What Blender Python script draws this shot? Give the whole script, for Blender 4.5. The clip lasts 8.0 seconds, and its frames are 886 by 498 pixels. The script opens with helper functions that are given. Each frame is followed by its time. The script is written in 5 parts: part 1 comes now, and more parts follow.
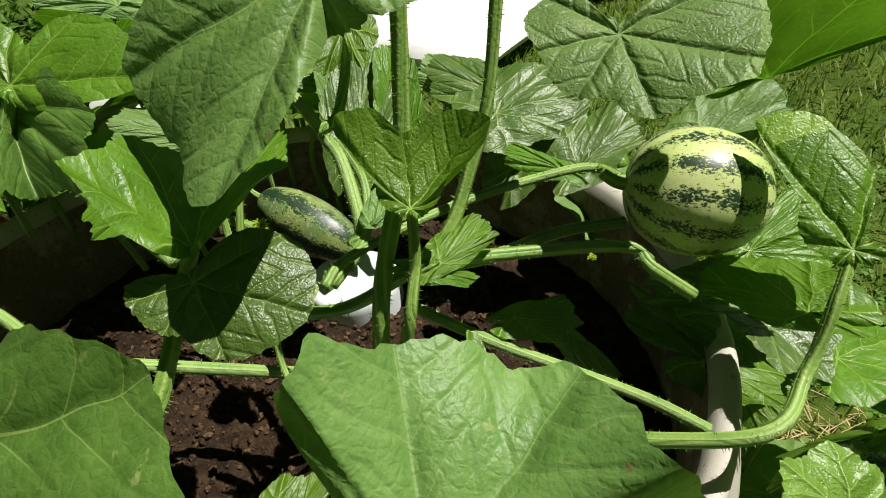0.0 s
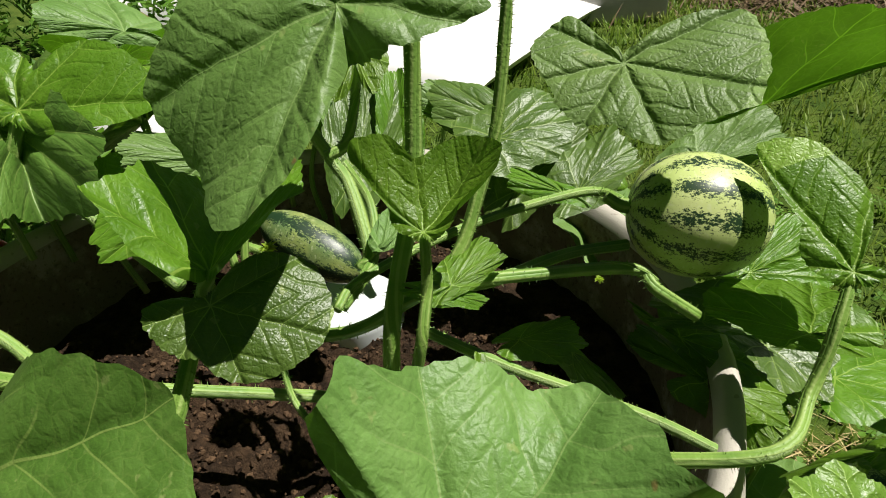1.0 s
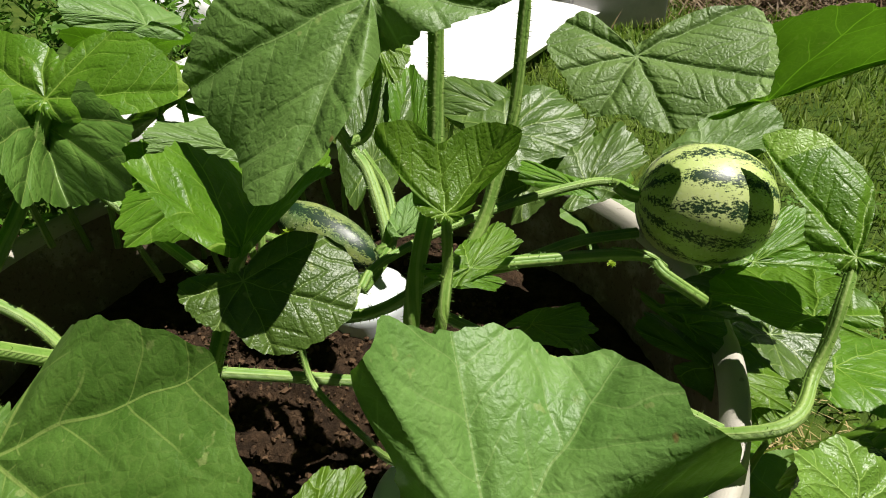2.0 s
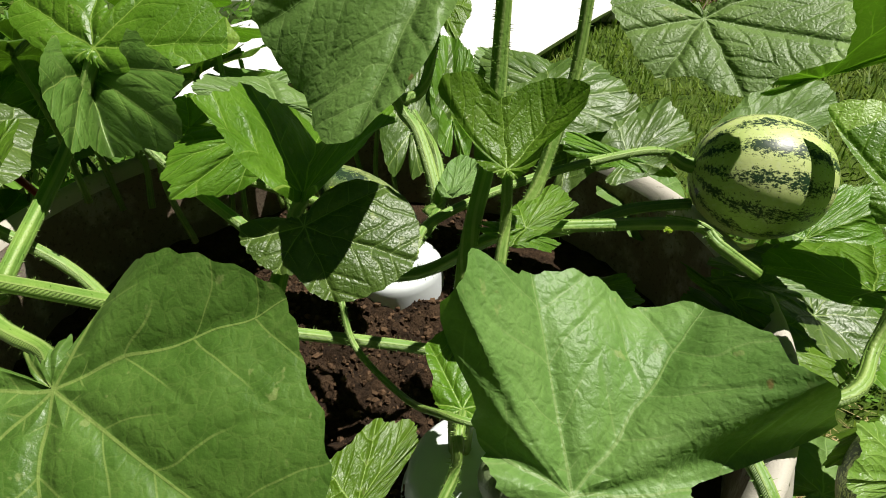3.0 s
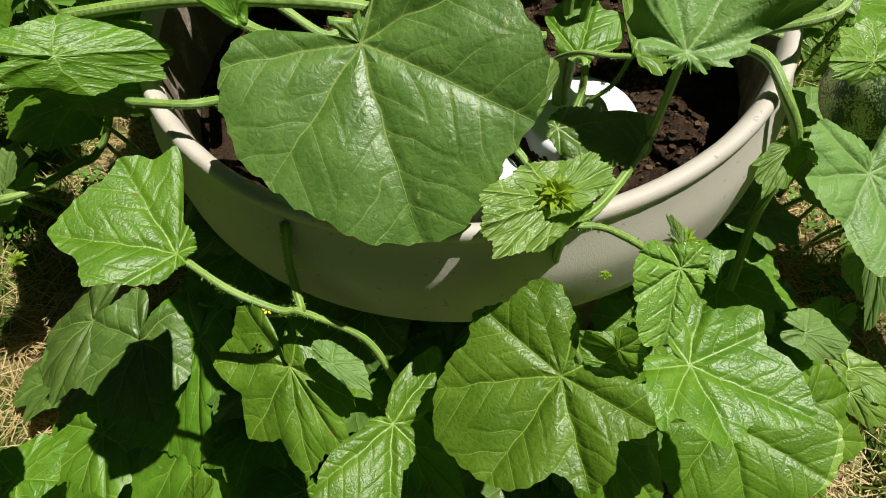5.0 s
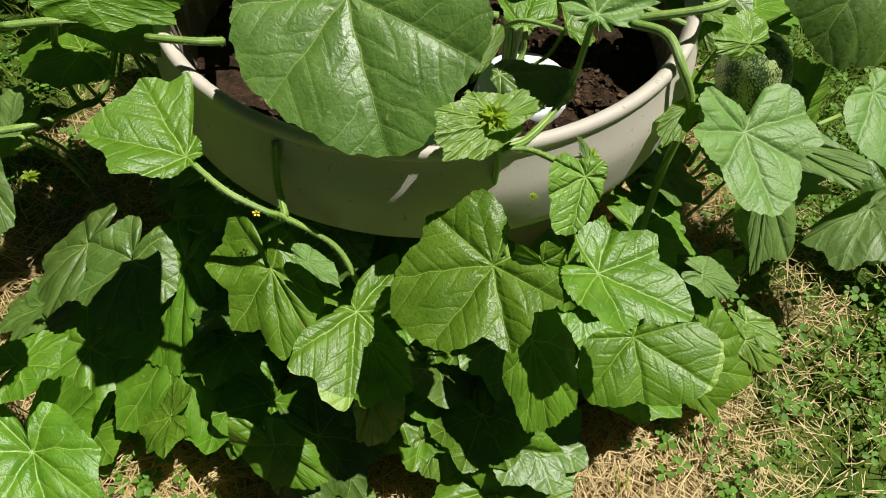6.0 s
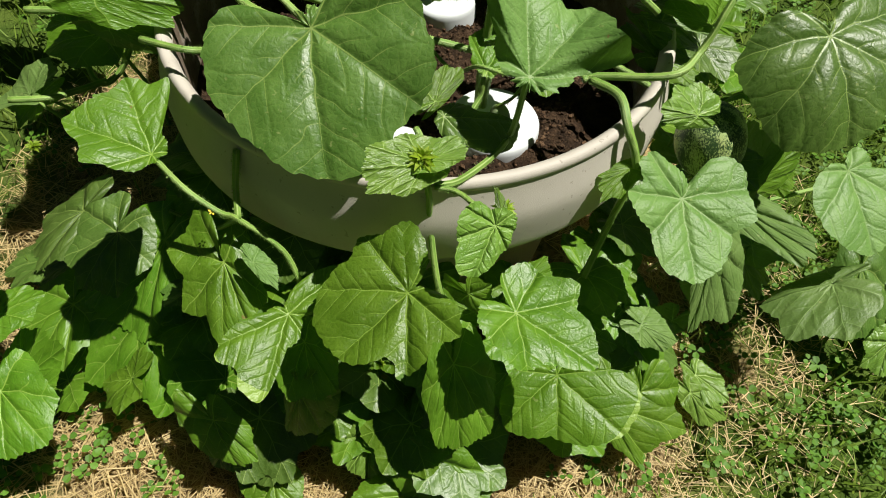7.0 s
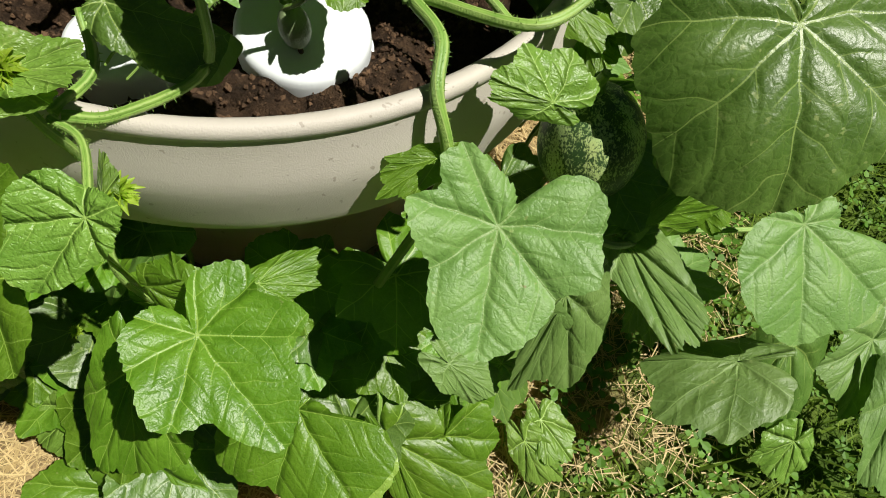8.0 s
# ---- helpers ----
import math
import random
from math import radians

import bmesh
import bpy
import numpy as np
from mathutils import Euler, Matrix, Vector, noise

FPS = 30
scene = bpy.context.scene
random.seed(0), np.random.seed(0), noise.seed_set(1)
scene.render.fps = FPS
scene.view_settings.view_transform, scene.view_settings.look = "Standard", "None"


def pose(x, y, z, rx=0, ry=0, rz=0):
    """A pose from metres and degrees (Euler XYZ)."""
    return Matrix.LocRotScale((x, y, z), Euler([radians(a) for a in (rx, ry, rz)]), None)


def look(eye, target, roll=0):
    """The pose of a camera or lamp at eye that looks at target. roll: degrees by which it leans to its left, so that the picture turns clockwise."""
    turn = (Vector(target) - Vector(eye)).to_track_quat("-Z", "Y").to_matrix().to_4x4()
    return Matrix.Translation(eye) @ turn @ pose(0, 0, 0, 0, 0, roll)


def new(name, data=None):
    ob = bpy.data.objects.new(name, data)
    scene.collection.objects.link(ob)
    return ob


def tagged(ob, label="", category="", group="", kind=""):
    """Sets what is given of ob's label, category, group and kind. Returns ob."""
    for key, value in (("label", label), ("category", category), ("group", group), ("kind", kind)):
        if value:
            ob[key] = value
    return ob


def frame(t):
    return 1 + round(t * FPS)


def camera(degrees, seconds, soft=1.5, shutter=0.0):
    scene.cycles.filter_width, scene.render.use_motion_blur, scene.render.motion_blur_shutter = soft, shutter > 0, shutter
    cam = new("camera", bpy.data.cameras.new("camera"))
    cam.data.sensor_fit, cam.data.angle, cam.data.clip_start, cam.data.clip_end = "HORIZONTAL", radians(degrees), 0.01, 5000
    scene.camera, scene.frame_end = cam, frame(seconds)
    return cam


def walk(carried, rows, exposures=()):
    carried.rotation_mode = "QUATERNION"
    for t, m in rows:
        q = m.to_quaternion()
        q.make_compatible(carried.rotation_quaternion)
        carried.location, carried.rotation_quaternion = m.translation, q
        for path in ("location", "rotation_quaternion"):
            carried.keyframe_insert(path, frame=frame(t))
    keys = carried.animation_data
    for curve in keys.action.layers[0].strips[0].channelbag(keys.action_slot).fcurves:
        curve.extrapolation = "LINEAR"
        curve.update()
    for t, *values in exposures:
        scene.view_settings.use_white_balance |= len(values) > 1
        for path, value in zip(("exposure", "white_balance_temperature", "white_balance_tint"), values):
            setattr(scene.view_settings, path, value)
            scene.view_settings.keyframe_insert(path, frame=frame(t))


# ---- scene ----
cam = camera(69.8, 8.0, soft=1.0)
PATH = [
    (0, (0.136, -0.331, 0.7), (0.006, 1.299, -0.453), -3.3),
    (0.5, (0.134, -0.331, 0.704), (0.02, 1.321, -0.417), -3.5),
    (1, (0.125, -0.335, 0.704), (0.034, 1.333, -0.395), -2.6),
    (2.3, (0.111, -0.354, 0.699), (0.028, 1.333, -0.373), -1.7),
    (2.4, (0.109, -0.354, 0.695), (0.008, 1.338, -0.367), -1.7),
    (2.5, (0.103, -0.354, 0.693), (0.014, 1.331, -0.381), -1.4),
    (3, (0.088, -0.359, 0.685), (-0.009, 1.303, -0.423), 0.0),
    (3.5, (0.049, -0.368, 0.677), (-0.098, 1.283, -0.441), 0.3),
    (4, (0.026, -0.394, 0.693), (-0.187, 1.224, -0.463), 1.8),
    (4.5, (0.016, -0.447, 0.744), (-0.098, 0.866, -0.761), -1.1),
    (4.7, (0.019, -0.478, 0.755), (-0.064, 0.78, -0.798), -4.5),
    (5, (-0.013, -0.532, 0.752), (-0.071, 0.63, -0.874), -5.8),
    (5.1, (-0.022, -0.539, 0.75), (-0.055, 0.586, -0.904), -3.7),
    (5.2, (-0.03, -0.558, 0.741), (-0.002, 0.592, -0.895), -1.0),
    (6.3, (-0.006, -0.669, 0.811), (0.048, 0.534, -0.786), 2.4),
    (6.5, (-0.001, -0.673, 0.823), (0.034, 0.533, -0.773), 3.3),
    (7, (0.086, -0.653, 0.842), (0.021, 0.521, -0.775), 4.9),
    (7.5, (0.217, -0.566, 0.793), (0.171, 0.51, -0.893), 13.3),
    (8, (0.265, -0.425, 0.724), (0.247, 0.474, -1.063), 20.8),
]
walk(cam, [(t, look(eye, target, roll)) for t, eye, target, roll in PATH])

# ---- light ----
SUN_TO = Vector((0.43, 0.05, 1.0)).normalized()
world = bpy.data.worlds.new("sky")
scene.world = world
world.use_nodes = True
wn = world.node_tree.nodes
sky = wn.new("ShaderNodeTexSky")
sky.sky_type = "NISHITA"
sky.sun_disc = False
sky.sun_elevation = math.asin(SUN_TO.z)
sky.sun_rotation = math.atan2(SUN_TO.x, SUN_TO.y)
world.node_tree.links.new(sky.outputs[0], wn["Background"].inputs[0])
wn["Background"].inputs[1].default_value = 0.005
lamp = bpy.data.lights.new("sun", "SUN")
lamp.energy, lamp.angle, lamp.color = 5.3, radians(0.53), (1.0, 0.955, 0.875)
sun = new("sun", lamp)
sun.matrix_world = look(SUN_TO * 10, (0, 0, 0))
scene.view_settings.exposure = 0.45


# ---- materials ----
class Nodes:
    """Short hand for building a node material."""

    def __init__(self, name):
        self.mat = bpy.data.materials.new(name)
        self.mat.use_nodes = True
        self.tree = self.mat.node_tree
        self.bsdf = self.tree.nodes["Principled BSDF"]
        self.out = self.tree.nodes["Material Output"]

    def add(self, kind, **values):
        node = self.tree.nodes.new(kind)
        if "operation" in values:
            node.operation = values["operation"]
        if "use_clamp" in values:
            node.use_clamp = values["use_clamp"]
        if "interpolation_type" in values:
            node.interpolation_type = values["interpolation_type"]
        if "data_type" in values:
            node.data_type = values["data_type"]
        if "blend_type" in values:
            node.blend_type = values["blend_type"]
        if "uv_map" in values:
            node.uv_map = values["uv_map"]
        if "feature" in values:
            node.feature = values["feature"]
        return node

    def link(self, a, b):
        if hasattr(a, "is_output"):
            self.tree.links.new(a, b)
        else:
            b.default_value = a
        return self

    def math(self, op, a, b=0.0, c=0.0, clamp=False):
        node = self.add("ShaderNodeMath", operation=op, use_clamp=clamp)
        for socket, value in zip(node.inputs, (a, b, c)):
            self.link(value, socket)
        return node.outputs[0]

    def step(self, value, low, high):
        node = self.add("ShaderNodeMapRange", interpolation_type="SMOOTHSTEP")
        for n, v in ((0, value), (1, low), (2, high), (3, 0.0), (4, 1.0)):
            self.link(v, node.inputs[n])
        return node.outputs[0]

    def mix(self, fac, a, b, blend="MIX"):
        node = self.add("ShaderNodeMix", data_type="RGBA", blend_type=blend)
        for n, v in ((0, fac), (6, a), (7, b)):
            self.link((*v, 1.0) if isinstance(v, tuple) else v, node.inputs[n])
        return node.outputs[2]

    def noise(self, scale, detail=3.0, rough=0.55, where=None, distort=0.0):
        node = self.add("ShaderNodeTexNoise")
        node.inputs["Scale"].default_value, node.inputs["Detail"].default_value = scale, detail
        node.inputs["Roughness"].default_value, node.inputs["Distortion"].default_value = rough, distort
        if where is not None:
            self.link(where, node.inputs["Vector"])
        return node.outputs["Fac"]

    def place(self):
        return self.add("ShaderNodeNewGeometry").outputs["Position"]

    def local(self):
        return self.add("ShaderNodeTexCoord").outputs["Object"]

    def chance(self):
        return self.add("ShaderNodeObjectInfo").outputs["Random"]

    def island(self):
        return self.add("ShaderNodeNewGeometry").outputs["Random Per Island"]

    def bump(self, height, strength, distance):
        node = self.add("ShaderNodeBump")
        node.inputs["Strength"].default_value, node.inputs["Distance"].default_value = strength, distance
        self.link(height, node.inputs["Height"])
        return node.outputs[0]

    def finish(self, color, rough=0.6, normal=None, specular=0.5):
        self.link((*color, 1.0) if isinstance(color, tuple) else color, self.bsdf.inputs["Base Color"])
        self.link(rough, self.bsdf.inputs["Roughness"])
        self.bsdf.inputs["Specular IOR Level"].default_value = specular
        if normal is not None:
            self.link(normal, self.bsdf.inputs["Normal"])
        return self.mat


def leaf_material(name, deep, light, vein, glow, rough, through_light, blotch, relief=0.6):
    """A melon leaf: palmate veins with side veins from the leaf's own coordinates, quilted relief, light through the blade."""
    n = Nodes(name)
    uv = n.add("ShaderNodeUVMap", uv_map="leaf").outputs[0]
    split = n.add("ShaderNodeSeparateXYZ")
    n.link(uv, split.inputs[0])
    warp = n.math("MULTIPLY", n.math("SUBTRACT", n.noise(2.4, 1.0, where=uv), 0.5), 0.11)
    u = n.math("ADD", n.math("SUBTRACT", split.outputs[0], 2.0), warp)
    w = n.math("ABSOLUTE", n.math("ADD", n.math("SUBTRACT", split.outputs[1], 2.0), warp))
    r = n.math("SQRT", n.math("ADD", n.math("MULTIPLY", u, u), n.math("MULTIPLY", w, w)))
    a = n.math("ARCTAN2", w, u)
    gap = radians(48.0)
    near = n.math("MULTIPLY", n.math("ROUND", n.math("DIVIDE", a, gap)), gap)
    off = n.math("ABSOLUTE", n.math("SUBTRACT", a, near))
    d = n.math("MULTIPLY", r, n.math("SINE", off))
    s = n.math("MULTIPLY", r, n.math("COSINE", off))
    wide = n.math("MULTIPLY_ADD", r, -0.009, 0.0145)
    main = n.math("SUBTRACT", 1.0, n.step(d, n.math("MULTIPLY", wide, 0.35), wide))
    ph = n.math("MULTIPLY", n.math("SUBTRACT", n.math("ADD", s, n.math("MULTIPLY", warp, 1.2)), n.math("MULTIPLY", d, 0.8)), 3.6)
    tri = n.math("ABSOLUTE", n.math("SUBTRACT", n.math("FRACT", ph), 0.5))
    side = n.math("SUBTRACT", 1.0, n.step(tri, 0.006, 0.032))
    side = n.math("MULTIPLY", side, n.math("SUBTRACT", 1.0, n.step(off, gap * 0.30, gap * 0.44)))
    bent = n.add("ShaderNodeVectorMath", operation="ADD")
    n.link(uv, bent.inputs[0])
    shift = n.add("ShaderNodeTexNoise")
    shift.inputs["Scale"].default_value = 9.0
    n.link(uv, shift.inputs["Vector"])
    small = n.add("ShaderNodeVectorMath", operation="SCALE")
    n.link(shift.outputs["Color"], small.inputs[0])
    small.inputs["Scale"].default_value = 0.10
    n.link(small.outputs[0], bent.inputs[1])
    cells = n.add("ShaderNodeTexVoronoi", feature="DISTANCE_TO_EDGE")
    cells.inputs["Scale"].default_value = 13.0
    n.link(bent.outputs[0], cells.inputs["Vector"])
    fine = n.math("SUBTRACT", 1.0, n.step(cells.outputs["Distance"], 0.0, 0.07))
    lines = n.math("MAXIMUM", main, n.math("MAXIMUM", n.math("MULTIPLY", side, 0.75), n.math("MULTIPLY", fine, 0.17)))
    mottled = n.noise(blotch, 4.0, where=n.place())
    base = n.mix(n.step(mottled, 0.3, 0.7), deep, light)
    tone = n.add("ShaderNodeHueSaturation")
    n.link(base, tone.inputs["Color"])
    n.link(n.math("MULTIPLY_ADD", n.chance(), 0.36, 0.82), tone.inputs["Value"])
    n.link(n.math("MULTIPLY_ADD", n.chance(), 0.018, 0.491), tone.inputs["Hue"])
    grain = n.math("MULTIPLY_ADD", n.noise(420.0, 3.0, 0.7, where=n.place()), 0.5, 0.75)
    grained = n.add("ShaderNodeVectorMath", operation="SCALE")
    n.link(tone.outputs[0], grained.inputs[0])
    n.link(grain, grained.inputs["Scale"])
    speck = n.step(n.noise(150.0, 2.0, where=n.place()), 0.66, 0.72)
    speck = n.math("MULTIPLY", speck, n.step(n.noise(14.0, 2.0, where=n.place()), 0.45, 0.6))
    col = n.mix(n.math("MULTIPLY", speck, 0.5), grained.outputs[0], (0.30, 0.36, 0.12))
    burn = n.step(n.noise(34.0, 3.0, 0.6, where=n.place()), 0.735, 0.755)
    col = n.mix(n.math("MULTIPLY", burn, 0.8), col, (0.22, 0.13, 0.05))
    col = n.mix(n.math("MULTIPLY", lines, 0.9), col, vein)
    # relief: the blade swells between the main veins, between the side veins and in the small cells
    swell = n.math("MULTIPLY", n.step(d, 0.0, 0.11), 0.50)
    away = n.step(d, 0.0, 0.06)
    ribs = n.math("MULTIPLY", n.math("MULTIPLY", n.step(tri, 0.0, 0.22), away), 0.17)
    cell = n.math("MULTIPLY", n.step(cells.outputs["Distance"], 0.0, 0.30), 0.055)
    hair = n.math("MULTIPLY", n.noise(900.0, 2.0, where=n.place()), 0.075)
    lump = n.math("MULTIPLY", n.noise(70.0, 2.0, where=n.place()), 0.055)
    height = n.math("ADD", n.math("ADD", swell, ribs), n.math("ADD", cell, n.math("ADD", hair, lump)))
    height = n.math("ADD", height, n.math("MULTIPLY", main, 0.03))
    normal = n.bump(height, relief, 0.0030)
    n.finish(col, n.math("MULTIPLY_ADD", mottled, 0.2, rough - 0.15), normal, 0.58 if rough < 0.5 else 0.46)
    thin = n.add("ShaderNodeBsdfTranslucent")
    n.link(n.mix(n.math("MULTIPLY", lines, 0.9), n.mix(n.step(mottled, 0.25, 0.75), tuple(0.75 * v for v in glow), glow), tuple(1.7 * v for v in glow)), thin.inputs["Color"])
    both = n.add("ShaderNodeMixShader")
    n.link(through_light, both.inputs[0])
    n.link(n.bsdf.outputs[0], both.inputs[1])
    n.link(thin.outputs[0], both.inputs[2])
    n.link(both.outputs[0], n.out.inputs["Surface"])
    return n.mat


LEAF_OLD = leaf_material("leaf_old", (0.058, 0.120, 0.016), (0.094, 0.172, 0.028), (0.22, 0.31, 0.075), (0.13, 0.30, 0.012), 0.47, 0.18, 40.0, 0.85)
LEAF_PALE = leaf_material("leaf_pale", (0.112, 0.212, 0.044), (0.158, 0.270, 0.066), (0.215, 0.325, 0.100), (0.18, 0.38, 0.03), 0.55, 0.22, 30.0, 0.95)
LEAF_YOUNG = leaf_material("leaf_young", (0.081, 0.188, 0.009), (0.128, 0.262, 0.016), (0.28, 0.43, 0.07), (0.14, 0.34, 0.012), 0.47, 0.34, 35.0, 0.85)
LEAF_BUD = leaf_material("leaf_bud", (0.120, 0.235, 0.028), (0.172, 0.305, 0.044), (0.34, 0.50, 0.12), (0.25, 0.48, 0.03), 0.45, 0.26, 60.0, 1.0)
LEAF_TIP = leaf_material("leaf_tip", (0.27, 0.42, 0.03), (0.36, 0.50, 0.05), (0.40, 0.54, 0.14), (0.55, 0.75, 0.06), 0.5, 0.5, 90.0, 0.2)
MATURE, PALE, YOUNG, BUD = "mature", "pale", "young", "bud"
LEAF_LOOKS = {
    MATURE: (LEAF_OLD, "broad dark green melon leaf with pale veins"),
    PALE: (LEAF_PALE, "grey-green matt melon leaf with pale veins"),
    YOUNG: (LEAF_YOUNG, "bright green lobed melon leaf, sunlit"),
    BUD: (LEAF_BUD, "small crinkled fresh green melon leaf"),
}


def stem_material(name, a, b, pale):
    n = Nodes(name)
    col = n.mix(n.step(n.noise(35.0, 3.0, where=n.place()), 0.35, 0.65), a, b)
    uv = n.add("ShaderNodeUVMap", uv_map="leaf").outputs[0]
    split = n.add("ShaderNodeSeparateXYZ")
    n.link(uv, split.inputs[0])
    rib = n.math("ABSOLUTE", n.math("SINE", n.math("MULTIPLY", split.outputs[0], 15.7)))
    col = n.mix(n.math("MULTIPLY", n.step(rib, 0.75, 0.98), 0.55), col, pale)
    h = n.math("ADD", rib, n.math("MULTIPLY", n.noise(500.0, 2.0, where=n.place()), 0.8))
    return n.finish(col, 0.5, n.bump(h, 0.5, 0.0012), 0.4)


STEM = stem_material("stem", (0.13, 0.25, 0.04), (0.20, 0.33, 0.06), (0.34, 0.44, 0.14))
FRUIT = stem_material("fruit_skin", (0.16, 0.22, 0.10), (0.22, 0.28, 0.14), (0.26, 0.32, 0.18))
WITHERED = Nodes("withered").finish((0.10, 0.07, 0.03), 0.9)


def melon_material(name, ground_a, ground_b, dark, bands, strong=0.115, more=-0.115):
    """Rind: pale ground with ragged dark bands from stalk to blossom end, along the local x axis."""
    n = Nodes(name)
    at = n.local()
    split = n.add("ShaderNodeSeparateXYZ")
    n.link(at, split.inputs[0])
    turn = n.math("ARCTAN2", split.outputs[1], split.outputs[2])
    rag = n.math("SUBTRACT", n.noise(110.0, 4.0, 0.7, where=at), 0.5)
    wave = n.math("SINE", n.math("ADD", n.math("MULTIPLY", turn, float(bands)), n.math("MULTIPLY", rag, 3.2)))
    stretched = n.add("ShaderNodeMapping")
    n.link(at, stretched.inputs[0])
    stretched.inputs["Scale"].default_value = (0.55, 1.0, 1.0)
    fleck = n.noise(620.0, 5.0, 0.8, where=stretched.outputs[0])
    dense = n.math("MULTIPLY_ADD", wave, strong, n.math("MULTIPLY_ADD", n.noise(60.0, 2.0, where=at), 0.34, more))
    mask = n.step(n.math("ADD", fleck, dense), 0.53, 0.565)
    base = n.mix(n.step(n.noise(25.0, 3.0, where=at), 0.3, 0.7), ground_a, ground_b)
    base = n.mix(n.math("MULTIPLY", n.step(n.noise(420.0, 1.0, where=at), 0.55, 0.7), 0.3), base, (0.62, 0.66, 0.42))
    col = n.mix(mask, base, dark)
    return n.finish(col, 0.40, n.bump(n.noise(260.0, 3.0, where=at), 0.25, 0.0006), 0.45)


MELON = melon_material("melon_rind", (0.36, 0.48, 0.13), (0.55, 0.62, 0.25), (0.014, 0.040, 0.014), 12, 0.085, -0.165)
MELON_DARK = melon_material("dark_melon_rind", (0.10, 0.17, 0.06), (0.28, 0.33, 0.09), (0.012, 0.035, 0.014), 5)
MELON_PALE = melon_material("pale_melon_rind", (0.30, 0.43, 0.17), (0.44, 0.53, 0.20), (0.03, 0.07, 0.02), 7, 0.05, -0.10)


def plastic_material():
    n = Nodes("planter_plastic")
    at = n.place()
    dirt_or_shade = n.step(n.noise(14.0, 5.0, 0.65, where=at), 0.45, 0.75)
    col = n.mix(n.math("MULTIPLY", dirt_or_shade, 0.35), (0.46, 0.43, 0.37), (0.35, 0.31, 0.25))
    spots = n.step(n.noise(130.0, 2.0, where=at), 0.68, 0.72)
    col = n.mix(n.math("MULTIPLY", spots, 0.5), col, (0.20, 0.17, 0.13))
    return n.finish(col, 0.6, n.bump(n.noise(900.0, 2.0, where=at), 0.35, 0.0008), 0.35)


PLASTIC = plastic_material()


def shaded_wall_material():
    n = Nodes("shade_painted_plastic")
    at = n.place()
    # brown blotches and specks put the bowl's inner shade into the colour
    dirt_or_shade = n.step(n.noise(22.0, 5.0, 0.7, where=at), 0.34, 0.52)
    col = n.mix(n.math("MULTIPLY", dirt_or_shade, 0.9), (0.30, 0.27, 0.22), (0.15, 0.11, 0.075))
    dark_specks = n.step(n.noise(260.0, 3.0, where=at), 0.55, 0.7)
    col = n.mix(n.math("MULTIPLY", dark_specks, 0.6), col, (0.06, 0.038, 0.024))
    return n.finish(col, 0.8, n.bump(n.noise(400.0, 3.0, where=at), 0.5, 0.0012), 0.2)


SHADED_WALL = shaded_wall_material()


def soil_material():
    n = Nodes("potting_soil")
    at = n.place()
    col = n.mix(n.step(n.noise(60.0, 5.0, 0.7, where=at), 0.35, 0.7), (0.026, 0.016, 0.009), (0.088, 0.053, 0.029))
    col = n.mix(n.math("MULTIPLY", n.step(n.noise(240.0, 3.0, where=at), 0.62, 0.72), 0.5), col, (0.12, 0.08, 0.05))
    return n.finish(col, 0.95, n.bump(n.noise(300.0, 5.0, 0.75, where=at), 1.0, 0.007), 0.15)


SOIL = soil_material()


def crumb_material():
    n = Nodes("soil_crumbs")
    col = n.mix(n.island(), (0.028, 0.017, 0.010), (0.12, 0.072, 0.040))
    return n.finish(col, 0.95, n.bump(n.noise(700.0, 3.0, where=n.place()), 0.8, 0.002), 0.15)


CRUMB = crumb_material()


def lid_material():
    n = Nodes("white_lid")
    at = n.place()
    col = n.mix(n.math("MULTIPLY", n.step(n.noise(45.0, 4.0, where=at), 0.5, 0.8), 0.3), (0.62, 0.66, 0.66), (0.46, 0.47, 0.43))
    return n.finish(col, 0.42, n.bump(n.noise(300.0, 2.0, where=at), 0.1, 0.0005), 0.4)


LID = lid_material()


def ground_material():
    n = Nodes("lawn_ground")
    at = n.place()
    green = n.mix(n.step(n.noise(9.0, 5.0, 0.65, where=at), 0.35, 0.65), (0.045, 0.085, 0.012), (0.09, 0.135, 0.022))
    straw = n.mix(n.step(n.noise(90.0, 5.0, 0.7, where=at), 0.3, 0.7), (0.14, 0.10, 0.05), (0.38, 0.28, 0.14))
    split = n.add("ShaderNodeSeparateXYZ")
    n.link(at, split.inputs[0])
    dist = n.math("SQRT", n.math("ADD", n.math("POWER", n.math("MULTIPLY", split.outputs[0], n.math("MULTIPLY_ADD", n.step(split.outputs[0], 0.2, 0.4), 0.22, 1.0)), 2.0), n.math("POWER", split.outputs[1], 2.0)))
    dist = n.math("ADD", dist, n.math("MULTIPLY_ADD", n.noise(6.0, 4.0, where=at), 0.5, -0.25))
    col = n.mix(n.step(dist, 0.58, 0.70), straw, green)
    return n.finish(col, 0.95, n.bump(n.noise(180.0, 4.0, 0.7, where=at), 0.8, 0.01), 0.1)


GROUND = ground_material()


def blade_material(name, a, b, c):
    n = Nodes(name)
    pick = n.island()
    col = n.mix(pick, a, b)
    col = n.mix(n.step(n.noise(3.0, 3.0, where=n.place()), 0.5, 0.75), col, c)
    n.finish(col, 0.55, None, 0.3)
    thin = n.add("ShaderNodeBsdfTranslucent")
    n.link(col, thin.inputs["Color"])
    both = n.add("ShaderNodeMixShader")
    both.inputs[0].default_value = 0.35
    n.link(n.bsdf.outputs[0], both.inputs[1])
    n.link(thin.outputs[0], both.inputs[2])
    n.link(both.outputs[0], n.out.inputs["Surface"])
    return n.mat


